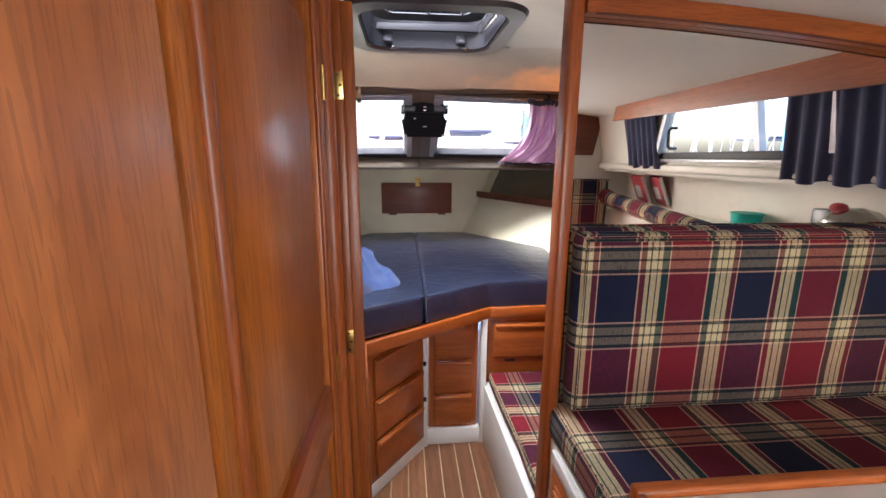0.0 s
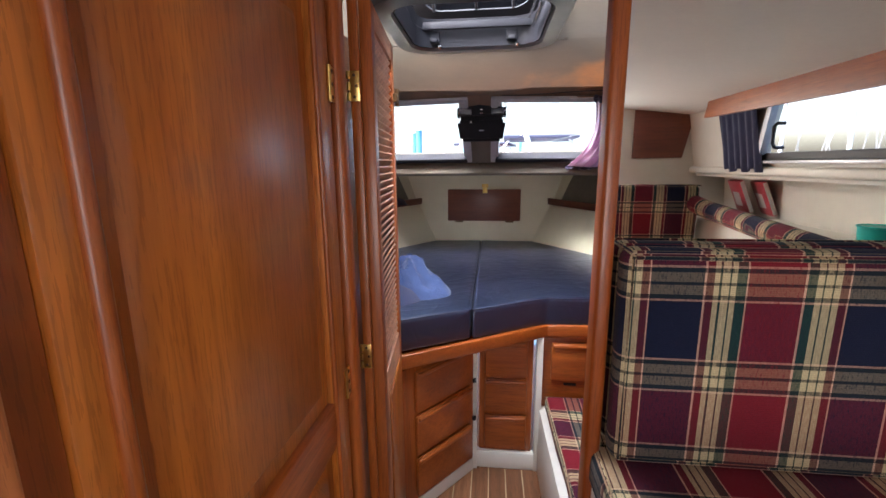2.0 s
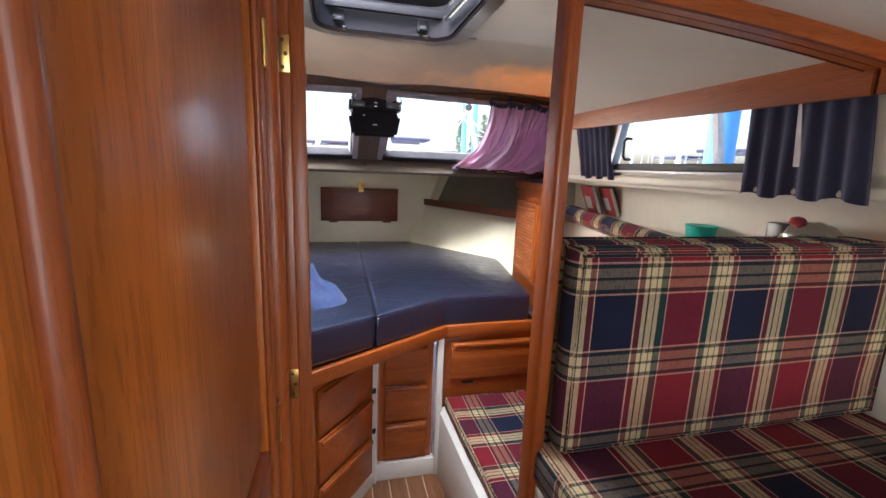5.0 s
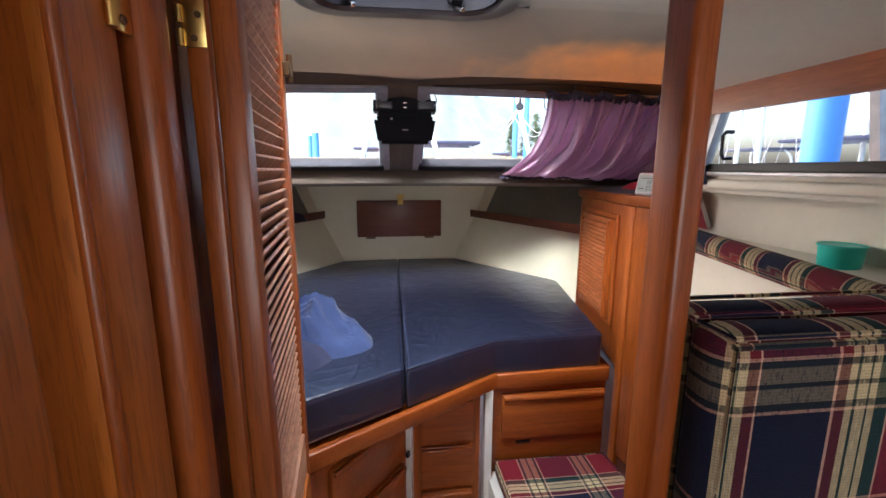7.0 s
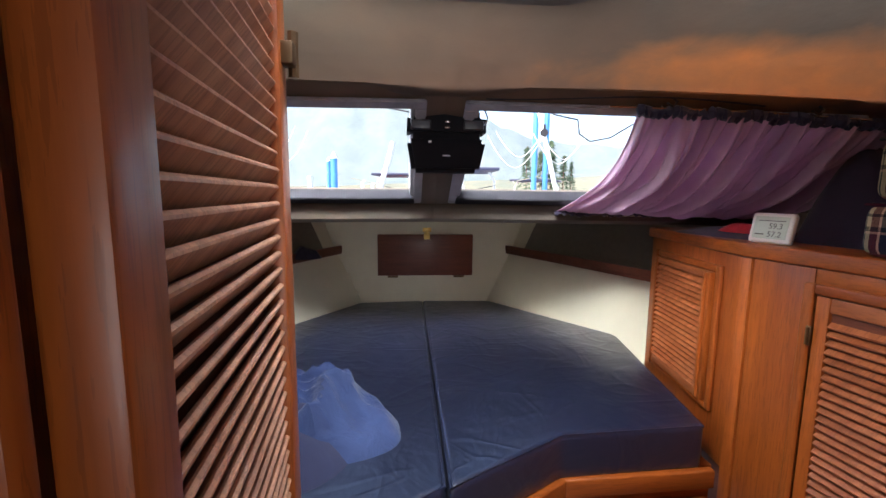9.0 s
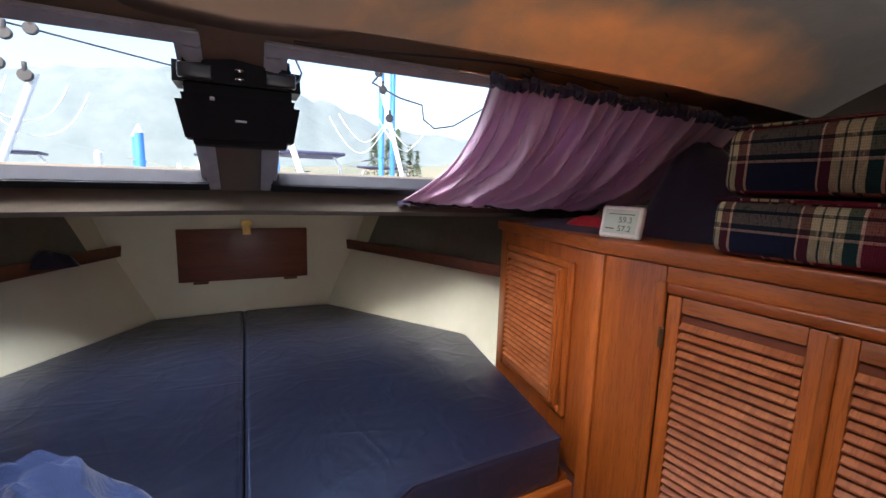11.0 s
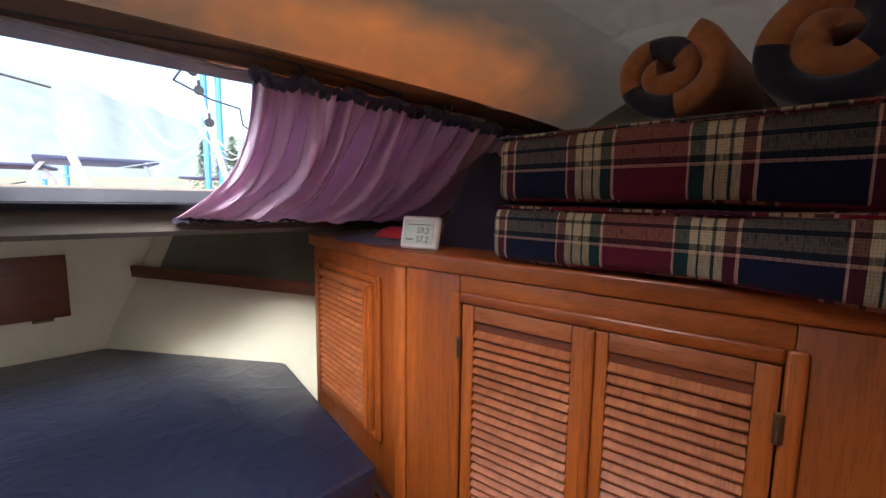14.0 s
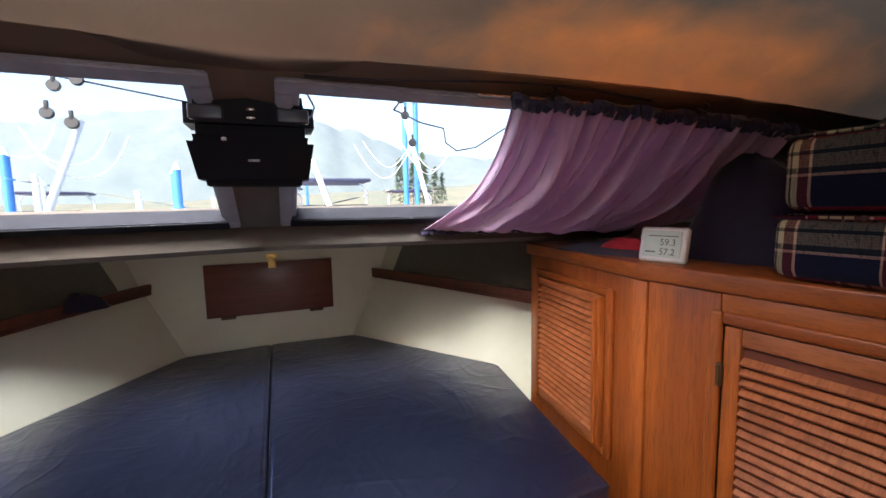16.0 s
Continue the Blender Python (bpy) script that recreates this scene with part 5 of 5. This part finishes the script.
def screen_curtain(side, ut0, ut1, ub0, ub1, waves, label, seed):
    c = holder("curtain", label, "curtain", "", "windscreen curtains")

    def fold(p):
        # a rounded crest between narrow valleys
        return 2 * abs(math.sin(p * 0.5)) ** 0.8 - 1

    def fn(a, b):
        # b: 0 at the head, 1 at the foot
        u = (ut0 * (1 - b) + ub0 * b) * (1 - a) + (ut1 * (1 - b) + ub1 * b) * a + 0.055 * math.sin(b * math.pi) * (1 - a)
        ph = a * waves * math.tau + 1.6 * math.sin(a * 9 + seed) + 1.4 * noise.noise((a * 5, b * 2.2, seed))
        swell = math.sin(min(1.0, 0.015 + b) * math.pi) ** 0.7 * min(1.0, 0.15 + 5 * a)
        off = 0.030 + 0.028 * swell + 0.008 * math.sin(ph * 1.9 + seed) * (1 - b) + swell * (0.012 * math.sin(ph * 0.45) + 0.044 * fold(ph + 2.4 * b) + 0.018 * fold(ph * 2.37 + 5 * noise.noise((a * 6, b * 1.5, seed + 2))) + 0.022 * noise.noise((a * 12 + b * 4, b * 3.0, seed)) + 0.007 * noise.noise((a * 40 + b * 9, b * 5, seed + 4)))
        return screen(side, u, 0.966 * (1 - b) + 0.0 * b, off)
    part("cloth", curtain_sheet(fn, 240, 34), satin, c)

    def ruffle(line, r, freq):
        """A gathered tape: a bar whose thickness swells and shrinks from pleat to pleat."""
        q = bm_tube(line, r, 8)
        q.verts.ensure_lookup_table()
        for i, v in enumerate(q.verts):
            c = Vector(line[i // 8])
            k = i // 8
            v.co = c + (v.co - c) * (1 + 0.38 * math.sin(k * freq) + 0.3 * noise.noise((k * 0.7, i % 8, seed)))
        return q

    part("gathered_heading", ruffle([screen(side, ut0 + (ut1 - ut0) * k / 220, 0.958 + 0.006 * math.sin(k * 0.9), 0.034) for k in range(221)], 0.0125, 1.1), navy_cloth, c, "dark gathered heading tape")
    part("hem", ruffle([screen(side, ub0 + (ub1 - ub0) * k / 160, 0.002 + 0.012 * math.sin(k * 0.21), 0.036) for k in range(161)], 0.008, 0.9), purple_dark, c, "dark elastic hem")
    part("curtain_wire", bm_tube([screen(side, u, 0.975, 0.03) for u in np.linspace(0.40 if side > 0 else 0.60, 1.2, 14)], 0.003, 6), chrome, c)
    return c


screen_curtain(1, 0.470, 1.09, 0.452, 1.10, 12, "purple satin curtain drawn half across the raked window", 1.0)
screen_curtain(-1, 0.84, 1.13, 0.68, 1.0, 7, "purple satin curtain gathered at the window's outer end", 3.0)
for u in (0.54, 0.86):
    thing("curtain_hook", bm_tube([screen(1, u - 0.01, 0.985, 0.02), screen(1, u, 0.995, 0.035), screen(1, u + 0.008, 1.0, 0.022), screen(1, u, 1.0, 0.012)], 0.003, 6), rubber, "small black curtain hook under the ceiling", "hook", "", "curtain hooks")
thing("thin_cable", bm_tube([screen(1, u, 0.99 - 0.015 * math.sin(u * 9), 0.014) for u in np.linspace(0.10, 0.75, 24)], 0.0022, 6), cable_black, "thin dark wire tucked along the window head", "cable")


def side_curtain(y0, y1, yb0, yb1, z1, waves, label, seed):
    c = holder("curtain", label, "curtain", "", "side window curtains")

    def fn(a, b):
        y = (y0 * (1 - b) + yb0 * b) * (1 - a) + (y1 * (1 - b) + yb1 * b) * a
        z = 1.70 * (1 - b) + z1 * b
        return Vector((side_x(z) - 0.042 + 0.009 * math.sin(a * waves * math.tau + seed + b) * (0.5 + 0.7 * b), y, z + 0.008 * math.sin(a * waves * 3)))
    part("cloth", curtain_sheet(fn, 90, 14), navy_cloth, c)
    part("curtain_rod", bm_tube([(side_x(1.69) - 0.04, min(y0, y1) - 0.02, 1.692), (side_x(1.69) - 0.04, max(y0, y1) + 0.02, 1.692)], 0.004, 8), alloy, c)


side_curtain(-0.42, -0.10, -0.42, -0.10, 1.375, 6, "short navy curtain at the end of the side window", 0.4)
side_curtain(0.70, 1.05, 0.655, 1.05, 1.345, 6, "navy curtain pushed to the end of the side window", 2.0)


# ---- ceiling lights ----
def dome_light(x, y, z, label):
    d = holder("ceiling_light", label, "ceiling light", "", "dome lights")
    q = bmesh.new()
    bmesh.ops.create_cone(q, cap_ends=True, segments=32, radius1=0.052, radius2=0.060, depth=0.012)
    bmesh.ops.bevel(q, geom=q.edges[:], offset=0.002, segments=2, affect="EDGES")
    part("base", moved(q, Matrix.Translation((x, y, z - 0.008))), white_plastic, d)
    q = bmesh.new()
    bmesh.ops.create_uvsphere(q, u_segments=24, v_segments=12, radius=0.042)
    part("lens", moved(q, Matrix.Translation((x, y, z - 0.012)) @ Matrix.Diagonal((1, 1, 0.35, 1))), chrome, d, "ribbed clear lens")


dome_light(0.80, 1.375, crown(1.375) - camber(0.80), "small round ceiling light with a silvery lens")
dome_light(0.53, 0.21, 1.815 - camber(0.53), "flat round white ceiling light, switched off")

# ---- outside: water, far shore, marina ----
def water_material():
    t = Tree("harbour_water", 0.12)
    v = t.coords()
    t.colour((0.10, 0.14, 0.16))
    t.bump(t.noise(v, 1.2, 5), 0.4, 0.05)
    return t.m


bm = bm_box(-2500, 2500, -2500, 2500, -2.0, -0.5, 0)
thing("water", bm, water_material(), "calm grey harbour water reaching the far shore", "water", "structure")


def hill_material(name, a, b):
    t = Tree(name, 0.95)
    v = t.coords((1, 1, 1))
    n = t.noise(v, 0.02, 7, 0.65)
    t.colour(t.ramp(n, [(0.35, a), (0.65, b)]))
    return t.m


def ridge(name, y, heights, mat, label, seed):
    n = len(heights) - 1
    xs2 = np.linspace(-1900, 1900, 160)
    rows = []
    for f, back in ((0.0, 0), (0.35, 60), (0.7, 140), (1.0, 230), (0.0, 500)):
        row = []
        for x in xs2:
            k = (x + 1900) / 3800 * n
            i = min(n - 1, int(k))
            h = heights[i] * (1 - (k - i)) + heights[i + 1] * (k - i)
            h *= 1 + 0.10 * noise.noise((x * 0.012, seed, f)) + 0.05 * noise.noise((x * 0.05, seed, f))
            row.append((x, y + back, h * f - 1.0))
        rows.append(row)
    thing(name, bm_quads(rows), mat, label, "hills", "structure")


# distance haze is mixed into the hills' pale colours
ridge("backdrop_hills", 1350, [150, 190, 150, 210, 290, 330, 300, 200, 190, 150, 210, 170], hill_material("haze_tinted_forest", (0.155, 0.197, 0.205), (0.195, 0.237, 0.238)), "forested hills across the water, haze painted into their blue-green", 1.0)
ridge("backdrop_shore", 700, [20, 26, 16, 22, 14, 18, 34, 52, 56, 40, 30, 20], hill_material("autumn_shore", (0.18, 0.20, 0.145), (0.27, 0.245, 0.155)), "low wooded shore in early autumn colours", 6.0)


def conifer(x, y, h, seed):
    rnd = random.Random(seed)
    tr = holder("conifer", "tall dark conifer on the far shore", "tree", "", "shore conifers")
    part("trunk", bm_tube([(x, y, -0.5), (x, y, h * 0.5), (x + 0.1, y, h)], 0.4, 7), dark_y, tr)
    bm = bmesh.new()
    for k in range(230):
        f = rnd.random() ** 0.8
        z = h * (0.12 + 0.87 * f)
        r = (1 - f) * h * 0.17 * rnd.uniform(0.35, 1.1) + 0.3
        a = rnd.random() * math.tau
        c = Vector((x + r * math.cos(a), y + r * math.sin(a), z - r * 0.35))
        s = h * 0.035 * rnd.uniform(0.7, 1.4)
        tip = c + Vector((math.cos(a), math.sin(a), -0.35)) * s * 1.6
        side = Vector((-math.sin(a), math.cos(a), 0)) * s * 0.7
        up = Vector((0, 0, s * 0.5))
        v = [bm.verts.new(p) for p in (c + side, tip, c - side, c + up)]
        bm.faces.new((v[0], v[1], v[3]))
        bm.faces.new((v[1], v[2], v[3]))
        bm.faces.new((v[0], v[3], v[2]))
    part("crown", bm, leaf_m, tr, smooth=False)


leaf_m = hill_material("conifer_green", (0.04, 0.07, 0.035), (0.08, 0.12, 0.06))
for i, (x, h) in enumerate(((118, 50), (134, 46), (147, 58), (152, 40), (165, 44), (176, 38))):
    conifer(x, 420 + 6 * i, h, i)


def piling(x, y, h, r=0.10, mat=None):
    p = holder("piling", "tall blue-painted steel dock piling", "piling", "", "dock pilings")
    part("shaft", bm_tube([(x, y, -1.0), (x, y, h)], r, 16), mat or paint_blue, p)
    q = bmesh.new()
    bmesh.ops.create_cone(q, cap_ends=True, segments=16, radius1=r * 1.08, radius2=0.02, depth=0.2)
    part("cap", moved(q, Matrix.Translation((x, y, h + 0.1))), white_metal, p, "pale cone cap")


for x, y, h in ((4.62, 17, 7.2), (5.12, 17.2, 7.4), (-2.4, 14, 2.5), (-6.2, 15, 2.9), (-7.6, 15, 2.2), (-4.0, 22, 3.0), (-1.7, 26, 2.6), (2.1, 34, 3.6), (-11.5, 20, 4.4), (1.0, 30, 2.2), (4.2, -2.35, 5.5)):
    piling(x, y, h, 0.16 if y < 0 else 0.10)


def white_pole(a, b, r=0.04):
    thing("white_pole", bm_tube([a, b], r, 10), white_metal, "white metal pole standing in the marina", "pole", "", "marina poles")


for a, b in (((-3.3, 7.6, -0.5), (-2.15, 7.6, 2.55)), ((-1.2, 7.6, -0.5), (-0.42, 7.6, 2.25)), ((1.2, 7.0, -0.5), (0.40, 7.0, 2.1)), ((2.99, 8.4, -0.5), (1.98, 8.4, 3.3)),
             ((-2.75, 8.0, -0.5), (-2.80, 8.0, 1.95)), ((-1.78, 8.4, -0.5), (-1.86, 8.4, 1.75)), ((-1.32, 12, -0.5), (-1.36, 12, 1.75)), ((-1.08, 12, -0.5), (-1.10, 12, 1.7)), ((-3.9, 11, -0.5), (-3.95, 11, 2.1))):
    white_pole(a, b)


def rope_loop(cx, cy, cz, w, drop, label="white rope hanging in a slack loop"):
    pts = [(cx + w * k, cy + 0.1 * math.sin(k * 3), cz - drop * (1 - k * k)) for k in np.linspace(-1, 1, 20)]
    thing("rope_loop", bm_tube(pts, 0.008, 6), rope_white, label, "rope", "", "slack ropes")


for c in ((-2.30, 7.6, 2.45, 0.42, 0.42), (-2.22, 7.7, 2.40, 0.50, 0.52), (-2.75, 7.6, 2.5, 0.35, 0.4), (1.75, 8.4, 2.55, 0.42, 0.42), (1.70, 8.5, 2.5, 0.5, 0.55), (2.55, 8.4, 2.5, 0.40, 0.40), (2.50, 8.5, 2.55, 0.48, 0.52)):
    rope_loop(*c)


def block(x, y, z):
    b = holder("pulley_block", "black pulley block on the rigging", "pulley", "", "pulley blocks")
    q = bmesh.new()
    bmesh.ops.create_cone(q, cap_ends=True, segments=14, radius1=0.07, radius2=0.07, depth=0.05)
    bmesh.ops.bevel(q, geom=q.edges[:], offset=0.008, segments=2, affect="EDGES")
    part("cheek", moved(q, Matrix.Translation((x, y, z)) @ Matrix.Rotation(radians(80), 4, "X")), rubber, b)
    part("strap", bm_box(x - 0.02, x + 0.02, y - 0.02, y + 0.02, z + 0.03, z + 0.14, 0.006), rubber, b)


for x, y, z in ((-2.13, 7.55, 3.0), (-2.35, 7.55, 2.92), (-2.42, 7.5, 2.6), (-2.2, 7.5, 2.5), (2.18, 8.36, 2.55), (2.06, 8.36, 3.0), (1.99, 8.36, 3.26)):
    block(x, y, z)
thing("overhead_line", bm_tube([(-6, 7.6, 3.55), (-2.2, 7.6, 3.02), (-0.3, 7.6, 2.72), (0.4, 7.6, 2.60)], 0.012, 6), cable_black, "dark overhead line between the poles", "cable")
thing("overhead_line", bm_tube([(0.60, 2.30, 1.80), (0.78, 3.6, 2.25), (0.95, 5.0, 2.32), (1.2, 5.0, 2.22), (1.42, 5.0, 2.18), (1.44, 5.0, 2.05), (1.55, 5.0, 1.98), (1.75, 5.0, 2.02), (2.05, 5.0, 2.2), (2.2, 5, 2.3)], 0.008, 6), cable_black, "loose dark cable hanging before the window", "cable")


def motor_boat(x, y, turn, hull, label):
    b = holder("motor_boat", label, "boat", "", "moored boats")
    m = pose(x, y, -0.5, 0, 0, turn) @ Matrix.Scale(1.3, 4)
    rows = []
    for k in np.linspace(0, 1, 12):
        w = 1.15 * (1 - max(0, (k - 0.55) / 0.45) ** 2.2)
        rows.append([(-w, -3 + 6 * k, 0.95 + 0.2 * k), (-w * 0.85, -3 + 6 * k, 0.2), (0, -3 + 6 * k, 0.0), (w * 0.85, -3 + 6 * k, 0.2), (w, -3 + 6 * k, 0.95 + 0.2 * k), (0, -3 + 6 * k, 1.0 + 0.22 * k)])
    q = bm_quads([r + r[:1] for r in rows])
    bmesh.ops.holes_fill(q, edges=q.edges[:])
    bmesh.ops.recalc_face_normals(q, faces=q.faces[:])
    part("hull", moved(q, m), hull, b)
    part("windscreen", moved(bm_quads([[(-0.9, 0.4, 1.1), (0.9, 0.4, 1.1)], [(-0.8, 0.0, 1.55), (0.8, 0.0, 1.55)]], 0.03), m), smoked, b)
    for s in (-1, 1):
        part("arch_leg", moved(bm_tube([(s * 1.0, -1.4, 1.0), (s * 0.98, -1.2, 1.9), (s * 0.8, -1.1, 2.15)], 0.035, 8), m), white_metal, b)
    part("canopy", moved(bm_box(-0.95, 0.95, -2.2, -0.2, 2.12, 2.2, 0.03, 3), m), navy_cloth, b)
    return b


motor_boat(1.55, 14.5, 178, white_metal, "white motor boat with a navy canopy at the next berth")
motor_boat(-0.6, 19, 170, hull_red, "red and white motor boat moored beyond")
motor_boat(6.5, 24, 150, hull_red, "red motor boat at the far pontoon")
motor_boat(12.0, -9.5, 75, white_metal, "white motor boat with a navy canopy across the dock")
motor_boat(15.0, -16.0, 100, white_metal, "white motor boat at the far side of the dock")


def sailing_mast(x, y, h):
    """A mast with its spreaders and stays."""
    m = holder("sailing_mast", "white aluminium mast with spreaders and thin stays", "mast", "", "masts across the dock")
    part("spar", bm_tube([(x, y, -0.5), (x, y, h)], 0.07, 10), white_metal, m)
    for f in (0.42, 0.70):
        part("spreader", bm_tube([(x - 0.1, y - 0.75, h * f), (x, y, h * f + 0.05), (x + 0.1, y + 0.75, h * f)], 0.03, 6), white_metal, m)
    for s in (-1, 1):
        part("stay", bm_tube([(x, y + s * 1.3, 0.4), (x, y + s * 0.75, h * 0.42), (x, y + s * 0.5, h * 0.70), (x, y, h)], 0.012, 5), alloy, m)
        part("stay", bm_tube([(x, y + s * 3.2, 0.5), (x, y, h)], 0.012, 5), alloy, m)


for x, y, h in ((9.5, -8.8, 10), (11.5, -11.8, 12), (10.0, -6.4, 9), (13.0, -15.5, 12), (12.5, -18.5, 11), (14.0, -9.9, 13)):
    sailing_mast(x, y, h)
motor_boat(-9, 24, 190, white_metal, "white motor boat moored at the far pontoon")
thing("pontoon", bm_box(-30, 30, 10.5, 12.0, -0.5, -0.15, 0.02), white_paint, "pale floating pontoon in the marina", "pontoon", "structure")
thing("pontoon_far", bm_box(-40, 40, 28, 30, -0.5, -0.1, 0.02), white_paint, "pale far pontoon", "pontoon", "structure")

# ---- sole planks ----
pw = 0.072
me_a = mesh_of("plank", bm_box(0, pw, -0.80, 1.99, -0.012, 0.0, 0.0008, 1), floor_m)
me_b = mesh_of("holly_strip", bm_box(0, 0.005, -0.80, 1.99, -0.012, -0.0003, 0.0), holly_m)
for i in range(9):
    x = -0.42 + i * (pw + 0.005)
    piece("plank", me_a, sole, pose(x, 0, 0))
    piece("holly_strip", me_b, sole, pose(x + pw, 0, 0))

# bring every empty to the base of its parts
for ob in [o for o in scene.objects if o.type == "EMPTY" and o.parent is None]:
    low = Vector((1e9,) * 3)
    top = Vector((-1e9,) * 3)
    kids = [c for c in ob.children_recursive if c.type == "MESH"]
    for c in kids:
        mw = c.matrix_basis if c.parent == ob else c.parent.matrix_basis @ c.matrix_basis
        for corner in c.bound_box:
            p = mw @ Vector(corner)
            low = Vector(map(min, low, p))
            top = Vector(map(max, top, p))
    if not kids or ob.matrix_basis != Matrix():
        continue
    base = Vector(((low.x + top.x) / 2, (low.y + top.y) / 2, low.z))
    ob.location = base
    for c in ob.children:
        c.matrix_parent_inverse = Matrix.Translation(-base)
